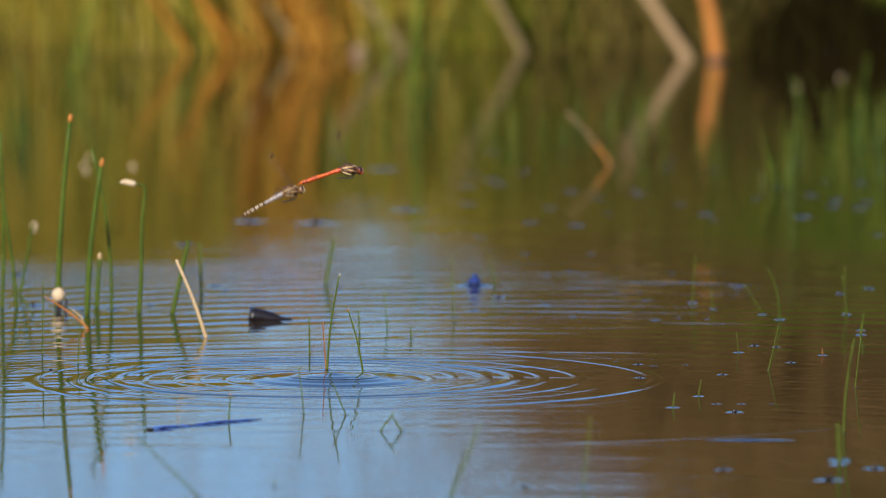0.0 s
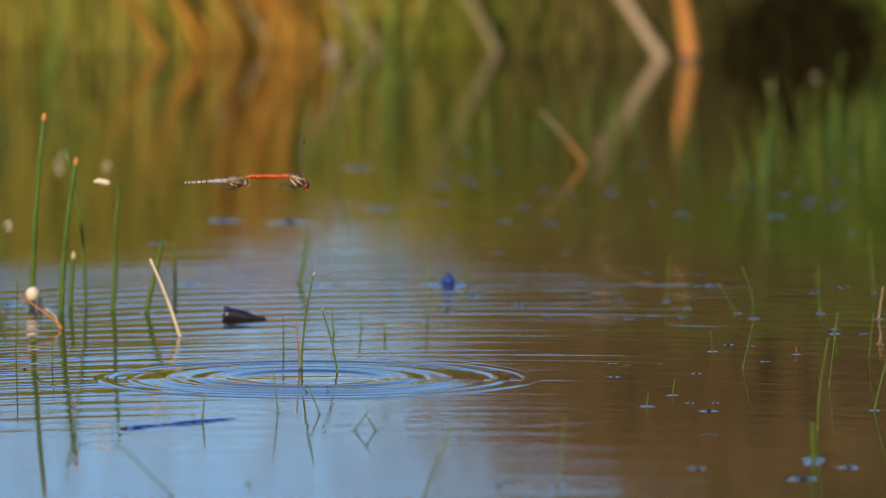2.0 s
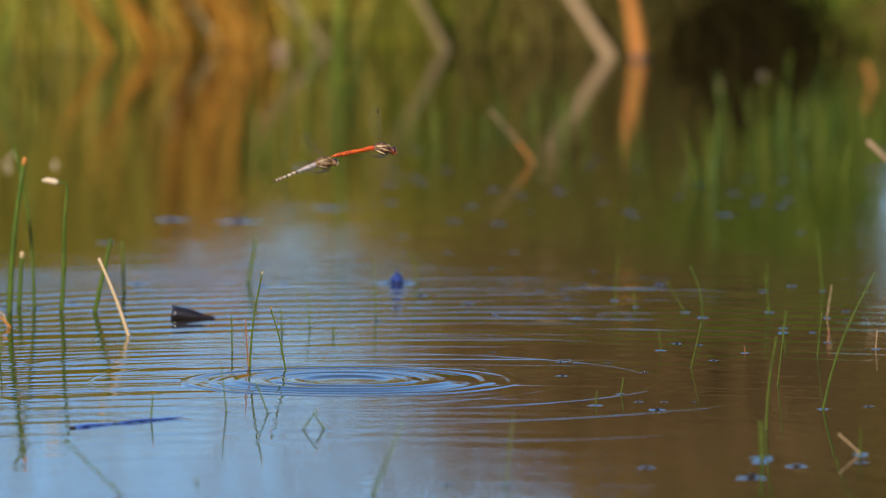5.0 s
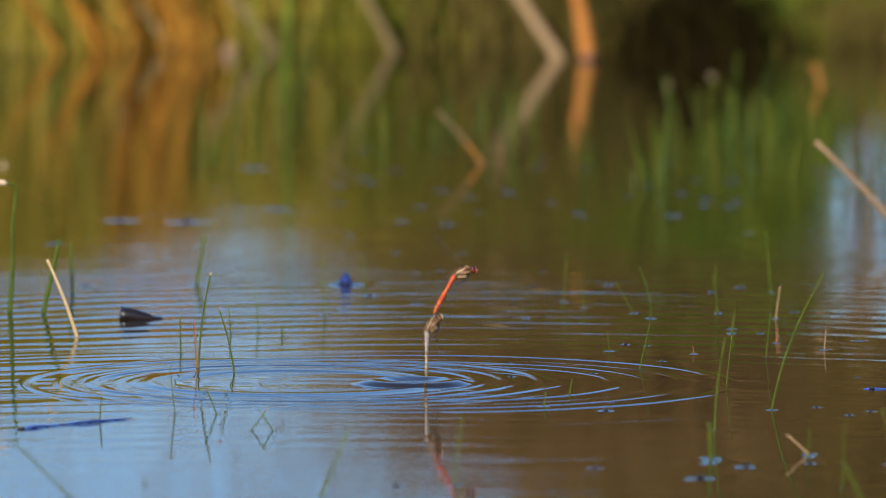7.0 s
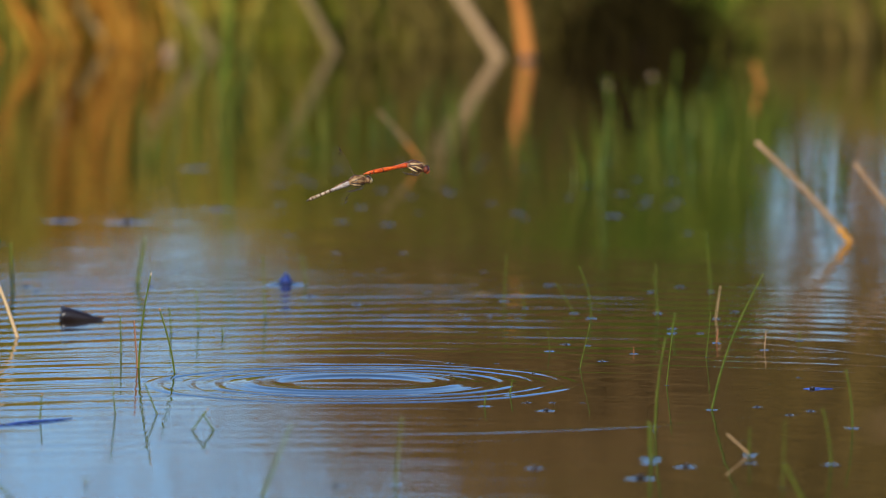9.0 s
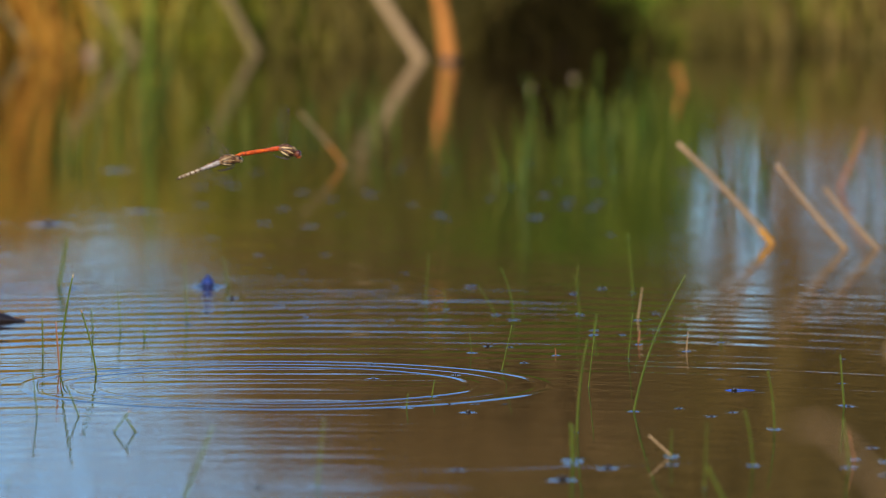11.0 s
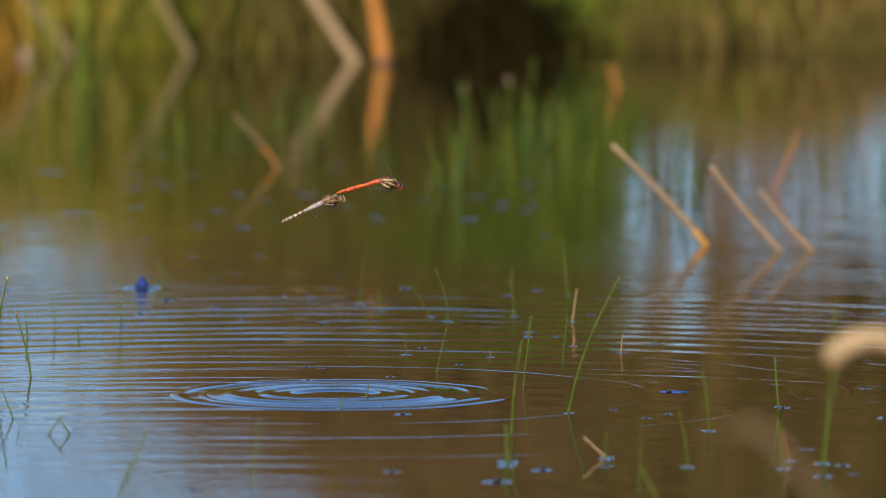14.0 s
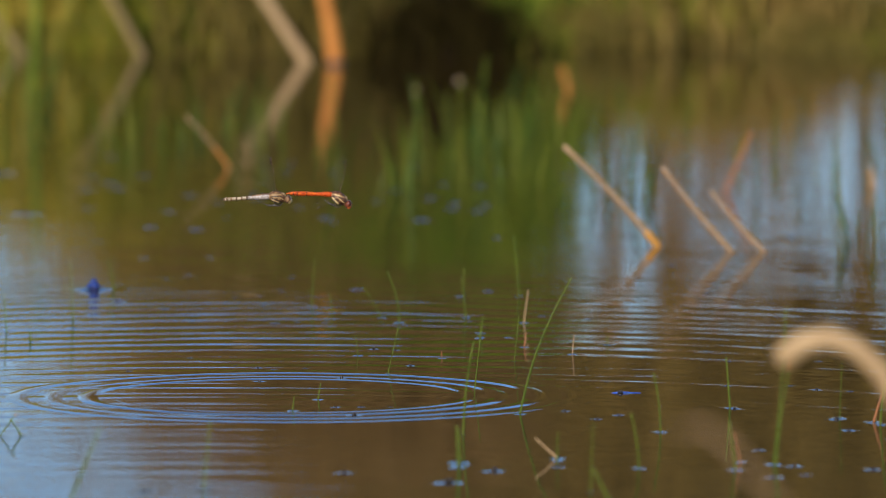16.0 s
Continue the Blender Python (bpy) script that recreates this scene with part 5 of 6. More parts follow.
WHITISH = skin("pale_abdomen", [(0.35, (0.17, 0.13, 0.10)), (0.6, (0.33, 0.28, 0.26))], 700, (1, 1, 1))
BUFF = skin("buff_abdomen", [(0.35, (0.20, 0.145, 0.085)), (0.65, (0.42, 0.33, 0.23))], 700, (1, 1, 1))
FAWN = skin("fawn_shoulder", [(0.35, (0.17, 0.10, 0.045)), (0.65, (0.34, 0.23, 0.11))], 700, (1, 1, 1))


def wing_material():
    m, nt, bsdf = nodes_of("wing_membrane")
    bsdf.inputs["Base Color"].default_value = (0.16, 0.14, 0.12, 1)
    bsdf.inputs["Roughness"].default_value = 0.2
    tc = nt.nodes.new("ShaderNodeTexCoord")
    vo = nt.nodes.new("ShaderNodeTexVoronoi")
    vo.feature = "DISTANCE_TO_EDGE"
    vo.inputs["Scale"].default_value = 900
    nt.links.new(tc.outputs["Object"], vo.inputs["Vector"])
    clear = nt.nodes.new("ShaderNodeBsdfTransparent")
    mx = nt.nodes.new("ShaderNodeMixShader")
    nt.links.new(ramp(nt, vo.outputs["Distance"], [(0.03, (0.08, 0.08, 0.08)), (0.09, (0.012, 0.012, 0.012))]), mx.inputs["Fac"])
    nt.links.new(clear.outputs[0], mx.inputs[1])
    nt.links.new(bsdf.outputs[0], mx.inputs[2])
    nt.links.new(mx.outputs[0], nt.nodes["Material Output"].inputs["Surface"])
    return m


WING = wing_material()


def leg(points, parent):
    return part("leg", tube(points, [0.00028, 0.00026, 0.0002, 0.00014], 5), BLACK, parent)


def dragonfly(label, body, eye, rear, striped):
    """A dragonfly whose origin is the joint of thorax and abdomen; it faces +x."""
    t = thing("dragonfly", 0, 5.6, label, "dragonfly", "coupled dragonflies", 0.1)
    bm = bmesh.new()
    bmesh.ops.create_icosphere(bm, subdivisions=4, radius=1.0)
    for v in bm.verts:
        c = v.co.copy()
        fat = 1.0 - 0.28 * c.x * c.x
        v.co = Vector((0.0049 + 0.0058 * c.x, 0.0030 * c.y * fat, 0.0002 + (0.0035 if c.z > 0 else 0.0032) * c.z * fat + 0.0005 * (1 - c.x * c.x)))
        v.co.z -= 0.0006 * c.x
    part("thorax", bm, body, t)
    # pale and dark stripes run along the flanks, just proud of the thorax
    def flank(sy, x0, z0, x1, z1, proud):
        pts = []
        for k in range(7):
            x, z = x0 + (x1 - x0) * k / 6, z0 + (z1 - z0) * k / 6
            cx = (x - 0.0049) / 0.0058
            fat = 1.0 - 0.28 * cx * cx
            cz = (z - 0.0002 - 0.0005 * (1 - cx * cx) + 0.0006 * cx) / (0.0034 * fat)
            pts.append((x, sy * (0.0030 * fat * math.sqrt(max(0.01, 1 - cx * cx - cz * cz)) + proud), z))
        return pts
    for sy in (-1, 1):
        for line, w in (((0.0012, 0.0016, 0.0082, 0.0026), 0.00042), ((0.0010, -0.0004, 0.0068, -0.0024), 0.00046), ((0.0034, 0.0012, 0.0092, -0.0004), 0.00026)):
            part("side_stripe", tube(flank(sy, *line, 0.0), [w * 0.3] + [w] * 5 + [w * 0.3], 6, 0.5), FAWN if striped else CREAM, t, "pale cream thorax stripe")
        for line, w in (((0.0010, 0.0008, 0.0086, 0.0016), 0.00026), ((0.0014, 0.0002, 0.0080, -0.0018), 0.00030), ((0.0020, -0.0018, 0.0074, -0.0029), 0.00022)):
            part("suture", tube(flank(sy, *line, 0.00004), [w * 0.3] + [w] * 5 + [w * 0.3], 6, 0.5), BLACK, t, "dark thorax line")
    part("shoulder", tube([(0.0062, 0, 0.0032), (0.0082, 0, 0.0028), (0.0099, 0, 0.0017)], [0.0004, 0.0007, 0.0005], 8, 1.3), FAWN, t, "fawn shoulder patch")
    head = part("head", blob(0.0016, 0.0022, 0.0020, 0.05, 2, 3, (0.0111, 0, -0.0004)), eye, t)
    for sy in (-1, 1):
        part("eye", blob(0.0016, 0.0015, 0.0020, 0.0, 1, 3, (0.0113, sy * 0.0015, 0.0002)), eye, head, "large glossy compound eye")
    part("face", blob(0.0015, 0.0021, 0.0017, 0.1, 3, 3, (0.0121, 0, -0.0008)), CREAM if striped else RED_FACE, head, "pale face" if striped else "orange-red face")
    part("brow", blob(0.0006, 0.0010, 0.0006, 0.1, 4, 2, (0.0127, 0, 0.0008)), CREAM if striped else RED_FACE, head)
    part("neck", tube([(0.0095, 0, 0.0002), (0.0114, 0, -0.0002)], [0.0012, 0.0010], 8), BLACK, t)
    for sy in (-1, 1):
        for x0, back in ((0.0080, 0.0050), (0.0062, 0.0060), (0.0046, 0.0065)):
            leg([(x0, sy * 0.0014, -0.0026), (x0 - 0.0012, sy * 0.0026, -0.0042), (x0 - back * 0.7, sy * 0.0022, -0.0046), (x0 - back, sy * 0.0016, -0.0036)], t)
    # abdomen: a first ring that carries the others
    if striped:
        prof = [(0.0, 0.0017), (0.0030, 0.0017), (0.0062, 0.0013), (0.0095, 0.0010), (0.0125, 0.00088), (0.0155, 0.00086), (0.0185, 0.00092), (0.0215, 0.00098), (0.0240, 0.0009), (0.0256, 0.0006)]
    else:
        prof = [(0.0, 0.0015), (0.0030, 0.0014), (0.0060, 0.0011), (0.0090, 0.0011), (0.0120, 0.0012), (0.0150, 0.0013), (0.0180, 0.0013), (0.0205, 0.0012), (0.0228, 0.0010), (0.0247, 0.0006)]
    abdomen = None
    for i, ((s0, r0), (s1, r1)) in enumerate(zip(prof, prof[1:])):
        gap = 0.0003
        mid = (r0 + r1) / 2 * 1.01
        bm = tube([(-s0 + 0.0006 * (i == 0), 0, 0), (-s0 - gap, 0, 0), (-(s0 + s1) / 2, 0, 0), (-s1 + gap, 0, 0), (-s1, 0, 0)],
                  [r0 * 0.96, r0, mid, r1, r1 * 0.96], 12)
        mat = rear if not striped or i < 4 else BUFF
        if abdomen is None:
            abdomen = part("abdomen", bm, mat, t)
        else:
            part("segment", bm, mat, abdomen)
        if striped and i < 3:
            part("ridge", tube([(-s0, 0, r0 * 0.45), (-(s0 + s1) / 2, 0, mid * 0.45), (-s1, 0, r1 * 0.45)], [r0 * 0.75, mid * 0.75, r1 * 0.75], 8), TAN, abdomen, "brown upper ridge")
        if striped and i >= 3:
            part("band", tube([(-s1 + 0.0008, 0, 0), (-s1 - 0.0002, 0, 0)], [(r0 + r1) / 2 * 1.05, r1 * 1.06], 12), TAN, abdomen, "dark abdomen band")
        elif not striped and i in (4, 6, 7):
            part("band", tube([(-s1 + 0.0005, 0, -0.0001), (-s1, 0, -0.0001)], [r1 * 1.06, r1 * 1.04], 12), BLACK, abdomen, "thin dark abdomen band")
    end = prof[-1][0]
    for sy in (-1, 1):
        part("clasper", tube([(-end + 0.0004, sy * 0.0003, 0.0002), (-end - 0.0010, sy * 0.0005, 0), (-end - 0.0017, sy * 0.0003, -0.0004)], [0.0003, 0.00025, 0.0001], 5), rear if not striped else BLACK, abdomen)
    wings = []
    for fore in (True, False):
        for sy in (1, -1):
            length, chord, x0 = (0.0270, 0.0058, 0.0068) if fore else (0.0255, 0.0078, 0.0036)
            verts, faces, n = [], [], 14
            for k in range(n + 1):
                s = k / n
                lead = 0.0008 * math.sin(s * math.pi) - 0.0012 * s ** 6
                wide = chord * (0.30 + 0.70 * math.sin(min(1, s * (1.25 if fore else 2.2) + 0.05) * math.pi / 2)) * math.sqrt(max(0.0, 1 - s ** 5)) + 0.0002
                verts += [(lead, sy * length * s, 0), (lead - wide * 0.5, sy * length * s, 0.0003 * math.sin(k * 1.9)), (lead - wide, sy * length * s, 0)]
            for k in range(n):
                a, b = k * 3, (k + 1) * 3
                faces += [(a, a + 1, b + 1, b), (a + 1, a + 2, b + 2, b + 1)]
            w = raw("wing", verts, faces, WING, t, "clear veined wing")
            w.location = (x0, sy * 0.0012, 0.0036)
            part("wing_vein", tube([(0.0002, 0, 0), (0.0008, sy * length * 0.5, 0), (0.0001, sy * length * 0.97, 0)], [0.00009, 0.00006, 0.00004], 5), BROWN, w)
            part("wing_spot", blob(0.0005, 0.0014, 0.0001, 0.0, 0, 2, (-0.0002, sy * length * 0.86, 0)), BLACK, w, "dark wing spot")
            wings.append((w, sy, fore))
    return t, abdomen, wings


male, male_abdomen, male_wings = dragonfly("red male dragonfly in flight clasping his mate", BROWN, EYE_RED, RED, False)
female, female_abdomen, female_wings = dragonfly("tan female dragonfly with pale banded abdomen in tandem flight", TAN, EYE_OLIVE, WHITISH, True)


# ---- ripples: spiral wave trains that turn about the touched point, so that their crests run outwards ----
TURNS = 0.8
BANDS = [(0.032, 0.026), (0.058, 0.030), (0.086, 0.032), (0.116, 0.034), (0.148, 0.036), (0.182, 0.038), (0.218, 0.042),
         (0.258, 0.048), (0.305, 0.056), (0.360, 0.064), (0.420, 0.072), (0.490, 0.084), (0.570, 0.096), (0.660, 0.110)]


def wave_phase(r):
    """Turns of wave from the middle to radius r; the waves grow longer outwards, from 14 mm to 65 mm."""
    k = 0.085
    return r / 0.014 if r < 0.06 else 0.06 / 0.014 + math.log(1 + k * (r - 0.06) / 0.014) / k


def crest(middle):
    """Height of the waves in a band: steep near the touched point, and ever gentler outwards."""
    steep = 0.036 + 0.15 * math.exp(-(middle / 0.19) ** 2)
    return steep * (0.014 + 0.085 * max(0.0, middle - 0.06)) / math.tau


def band_mesh(middle, half):
    n = 128 if middle < 0.1 else 192 if middle < 0.3 else 256
    wave = 0.014 + 0.085 * max(0.0, middle - 0.06)
    m = max(14, int(2 * half / wave * 9))
    verts, faces = [], []
    for j in range(m + 1):
        s = j / m * 2 - 1
        r = middle + s * half
        window = 0.5 + 0.5 * math.cos(s * math.pi)
        turns = wave_phase(r)
        for k in range(n):
            a = k * math.tau / n
            uneven = 0.86 + 0.22 * noise.noise(Vector((math.cos(a) * 2.2, math.sin(a) * 2.2, r * 22)))
            wobble = 0.10 * noise.noise(Vector((math.cos(a) * 3 + 7, math.sin(a) * 3, r * 12)))
            z = crest(middle) * uneven * ((math.cos((turns + wobble) * math.tau - a) + 0.5) * window - (1 - window) * 0.9)
            verts.append((r * math.cos(a), r * math.sin(a), z))
    for j in range(m):
        for k in range(n):
            faces.append((j * n + k, (j + 1) * n + k, (j + 1) * n + (k + 1) % n, j * n + (k + 1) % n))
    me = bpy.data.meshes.new("wave_train")
    me.from_pydata(verts, [], faces)
    me.shade_smooth()
    me.materials.append(WATER)
    return me


BAND_MESHES = [band_mesh(*b) for b in BANDS]
BOBBING = []


def front(age):
    return 0.012 + 0.056 * max(age, 0.0) ** 0.62


def rise(radius, age, power):
    """How far the waves at that radius stand out, 0 to 1."""
    if age <= 0:
        return 0.0
    d = radius - front(age)
    packet = math.exp(-(d / (0.024 + 0.006 * age if d < 0 else 0.024)) ** 4)
    ahead = (0.70 if radius < 0.2 else 0.44) * math.exp(-((radius - 0.14 - 0.10 * age) / 0.17) ** 2) if d > 0.03 else 0.0
    fade = power * math.exp(-max(0.0, age - 3.9) / 1.6) * min(1.0, age * 6)
    return min(1.0, max(fade * packet, ahead * power * math.exp(-max(0.0, age - 4.0) / 3.0)))


def crater_mesh(size, high):
    """Water pushed outwards by a touch: a shallow dish with a raised rim."""
    n, m = 56, 30
    verts, faces = [(0, 0, high * 0.05)], []
    for i in range(1, m + 1):
        s = i / m
        dish = s / 0.66 if s < 0.66 else (1 - s) / 0.34
        for k in range(n):
            a = k * math.tau / n
            z = high * (dish * dish * (3 - 2 * dish) * 0.9 + 0.05 + 0.06 * noise.noise(Vector((math.cos(a) * s * 5, math.sin(a) * s * 5, 2)))) - (high * 0.2 if i == m else 0)
            verts.append((size * s * math.cos(a), size * s * math.sin(a), z))
    faces += [(0, 1 + k, 1 + (k + 1) % n) for k in range(n)]
    for i in range(m - 1):
        for k in range(n):
            a = 1 + i * n
            faces.append((a + k, a + n + k, a + n + (k + 1) % n, a + (k + 1) % n))
    me = bpy.data.meshes.new("swell")
    me.from_pydata(verts, [], faces)
    me.shade_smooth()
    me.materials.append(WATER)
    return me


def mound_mesh(size, high):
    verts, faces, n, m = [(0, 0, high)], [], 40, 26
    for i in range(1, m + 1):
        s = i / m
        z = high * (math.sqrt(1.006) - math.sqrt(s * s + 0.006)) + high * 0.022 * math.sin(s * 24 + 0.5) - (0.00003 if i == m else 0)
        verts += [(size * s * math.cos(k * math.tau / n), size * s * math.sin(k * math.tau / n), z) for k in range(n)]
    faces += [(0, 1 + k, 1 + (k + 1) % n) for k in range(n)]
    for i in range(m - 1):
        for k in range(n):
            a = 1 + i * n
            faces.append((a + k, a + n + k, a + n + (k + 1) % n, a + (k + 1) % n))
    me = bpy.data.meshes.new("swell")
    me.from_pydata(verts, [], faces)
    me.shade_smooth()
    me.materials.append(WATER)
    return me


def roll_mesh(middle, half, high):
    """A broad round swell with finer wrinkles on it."""
    verts, faces, n, m = [], [], 72, 30
    for j in range(m + 1):
        s = j / m * 2 - 1
        for k in range(n):
            a = k * math.tau / n
            z = high * (0.5 + 0.5 * math.cos(s * math.pi)) + high * 0.10 * math.sin(s * 12 + 0.7 * math.sin(a * 3)) * (1 - s * s) * (0.75 + 0.25 * math.sin(a * 2 + 1)) - (0.00003 if j in (0, m) else 0)
            r = max(0.0004 * (j + 1), middle + s * half)
            verts.append((r * math.cos(a), r * math.sin(a), z))
    for j in range(m):
        for k in range(n):
            faces.append((j * n + k, (j + 1) * n + k, (j + 1) * n + (k + 1) % n, j * n + (k + 1) % n))
    me = bpy.data.meshes.new("swell")
    me.from_pydata(verts, [], faces)
    me.shade_smooth()
    me.materials.append(WATER)
    return me


SWELLS = [crater_mesh(0.036, 0.0026), mound_mesh(0.052, 0.0040), roll_mesh(0.036, 0.022, 0.0014), roll_mesh(0.056, 0.023, 0.0014), roll_mesh(0.080, 0.024, 0.0010)]


def ripple(x, y, start, power=1.0):
    """The rings that one touch of the water sends out; start in seconds."""
    t = new("ripple")
    t.location = (x, y, 0)
    t.empty_display_size = 0.01
    tagged(t, "spreading circular ripple on the pond water", "water ripple", "ripples", "structure")
    for (radius, _), me in zip(BANDS, BAND_MESHES):
        times = [i * 0.125 for i in range(129)]
        ups = [rise(radius, q - start, power) for q in times]
        live = [i for i, u in enumerate(ups) if u > 0.10]
        if not live:
            continue
        sunk = crest(radius) * 1.75
        train = new("wave_train", me)
        train.parent = t
        a, b = max(0, live[0] - 1), min(len(times) - 1, live[-1] + 1)
        rows = [(times[i], pose(0, 0, sunk * (ups[i] - 1.0), 0, 0, 360 * TURNS * (times[i] - times[a]))) for i in range(a, b + 1)]
        if a > 0:
            rows.insert(0, (0.0, pose(0, 0, -sunk)))
        if times[b] < 15.9:
            rows.append((16.0, pose(0, 0, -sunk, 0, 0, 360 * TURNS * (times[b] - times[a]))))
        BOBBING.append((train, rows))
    if start > -2:
        for me, born, gone in ((SWELLS[0], 0.0, 0.5), (SWELLS[1], 0.15, 1.7), (SWELLS[2], 0.6, 2.2), (SWELLS[3], 1.3, 3.2), (SWELLS[4], 2.2, 4.2)):
            s = new("swell", me)
            s.parent = t
            keys = [(start + born - 0.1, -0.0064), (start + born + 0.08, 0.0), (start + born * 0.35 + gone * 0.65, -0.0002), (start + gone, -0.0064)]
            rows = [(q, pose(0, 0, z)) for q, z in keys if q >= 0.0]
            if not rows:
                rows = [(0.0, pose(0, 0, -0.0064))]
            elif rows[0][0] > 0:
                early = [z for q, z in keys if q < 0]
                rows.insert(0, (0.0, pose(0, 0, early[-1] if early else -0.0064)))
            rows.append((16.0, pose(0, 0, -0.0064)))
            BOBBING.append((s, rows))


def stray_swell(x, y, size, high, start, end):
    """A low hump of water that rises and flattens again."""
    t = new("ripple")
    t.location = (x, y, 0)
    t.empty_display_size = 0.01
    tagged(t, "low glinting swell on the pond water", "water ripple", "ripples", "structure")
    s = new("swell", mound_mesh(size, high))
    s.parent = t
    for v in s.data.vertices:
        v.co.y = v.co.y * 0.22 - (v.co.x * v.co.x) * 1.6
    low = -high * 1.15
    keys = [(start, low), (start + (end - start) * 0.25, 0.0), (start + (end - start) * 0.6, -high * 0.2), (end, low)]
    rows = [(q, pose(0, 0, z)) for q, z in keys if q > 0]
    rows.insert(0, (0.0, pose(0, 0, 0.0 if start < 0 else low)))
    rows.append((16.0, pose(0, 0, low)))
    BOBBING.append((s, rows))


def run_ripples():
    for ob, rows in BOBBING:
        walk(ob, rows)


ripple(-0.1909, 5.6234, -6.5)
ripple(-0.1785, 5.6455, -3.0)
ripple(-0.1613, 5.6385, -0.3)
ripple(-0.1097, 5.6176, 3.5)
ripple(-0.0403, 5.6080, 6.85)
ripple(0.0311, 5.5593, 12.4)
stray_swell(0.0750, 5.2779, 0.026, 0.0009, -0.5, 0.8)
stray_swell(0.0663, 5.3046, 0.046, 0.0008, 0.1, 2.4)
stray_swell(-0.0003, 5.4456, 0.018, 0.0011, 6.95, 8.2)
stray_swell(0.0154, 5.4483, 0.03, 0.0014, 7.5, 9.2)


# ---- how the things move ----
def motions():
    walk(male, [(r[0], pose(*r[1:])) for r in (
        (0, -0.1574, 5.6206, 0.1226, 0.0, -1.6, 0.0),
        (0.5, -0.1641, 5.6195, 0.1379, 0.0, 18.9, 0.0),
        (1, -0.1590, 5.6185, 0.1385, 0.0, 12.2, 0.0),
        (1.5, -0.1629, 5.6175, 0.1412, 0.0, 9.0, 0.0),
        (2, -0.1719, 5.6164, 0.1187, 0.0, 25.9, 0.0),
        (2.5, -0.1514, 5.6154, 0.0858, 0.0, 21.5, 0.0),
        (2.8, -0.1396, 5.6148, 0.0604, 0.0, 10.5, 0.0),
        (3, -0.1196, 5.6144, 0.0550, 0.0, -10.8, 0.0),
        (3.2, -0.1089, 5.6140, 0.0552, 0.0, -32.5, 0.0),
        (3.4, -0.0984, 5.6136, 0.0513, 0.0, -26.6, 0.0),
        (3.65, -0.0890, 5.6129, 0.0615, 0.0, -21.6, 0.0),
        (3.85, -0.0884, 5.6123, 0.0841, 0.0, -5.7, 0.0),
        (4.15, -0.0896, 5.6113, 0.1071, 0.0, -2.6, 0.0),
        (4.65, -0.0852, 5.6098, 0.1215, 0.0, 5.2, 0.0),
        (5.3, -0.1004, 5.6078, 0.1425, 0.0, 5.7, 0.0),
        (5.5, -0.1008, 5.6072, 0.1371, 0.0, 14.0, 0.0),
        (6, -0.0878, 5.6056, 0.0972, 0.0, 31.6, 0.0),
        (6.5, -0.0364, 5.6041, 0.0520, 0.0, -7.9, 0.0),
        (6.7, -0.0259, 5.6035, 0.0521, 0.0, -26.6, 0.0),
        (7, -0.0165, 5.6025, 0.0624, 0.0, -21.6, 0.0),
        (7.2, -0.0160, 5.6006, 0.0850, 0.0, -5.7, 0.0),
        (7.5, -0.0172, 5.5977, 0.1082, 0.0, -2.6, 0.0),
        (8, -0.0128, 5.5928, 0.1227, 0.0, 5.2, 0.0),
        (8.5, -0.0109, 5.5880, 0.1254, 0.0, 8.5, 0.0),
        (9, -0.0097, 5.5831, 0.1277, 0.0, 9.9, 0.0),
        (9.5, -0.0123, 5.5782, 0.1293, 0.0, 9.9, 0.0),
        (9.7, -0.0129, 5.5763, 0.1291, 0.0, 13.0, 0.0),
        (10.4, 0.0066, 5.5695, 0.1296, 0.0, 13.0, 0.0),
        (11.1, -0.0409, 5.5627, 0.1401, 0.0, 14.0, 0.0),
        (11.8, -0.0114, 5.5559, 0.0665, 0.0, 22.8, 0.0),
        (12, 0.0063, 5.5540, 0.0511, 0.0, 6.3, 0.0),
        (12.2, 0.0313, 5.5520, 0.0495, 0.0, -12.1, 0.0),
        (12.5, 0.0471, 5.5491, 0.0558, 0.0, -32.6, 0.0),
        (12.7, 0.0539, 5.5491, 0.0665, 0.0, -26.6, 0.0),
        (13, 0.0534, 5.5491, 0.0972, 0.0, -7.1, 0.0),
        (13.3, 0.0549, 5.5491, 0.1137, 0.0, 1.4, 0.0),
        (13.5, 0.0555, 5.5491, 0.1211, 0.0, 17.5, 0.0),
        (14, 0.0568, 5.5491, 0.1229, 0.0, 11.3, 0.0),
        (14.5, 0.0550, 5.5491, 0.1255, 0.0, 12.7, 0.0),
        (15, 0.0569, 5.5491, 0.1247, 0.0, 13.0, 0.0),
        (15.5, 0.0565, 5.5491, 0.1273, 0.0, 9.7, 0.0),
        (16, 0.0564, 5.5491, 0.1158, 0.0, 26.6, 0.0),
    )])
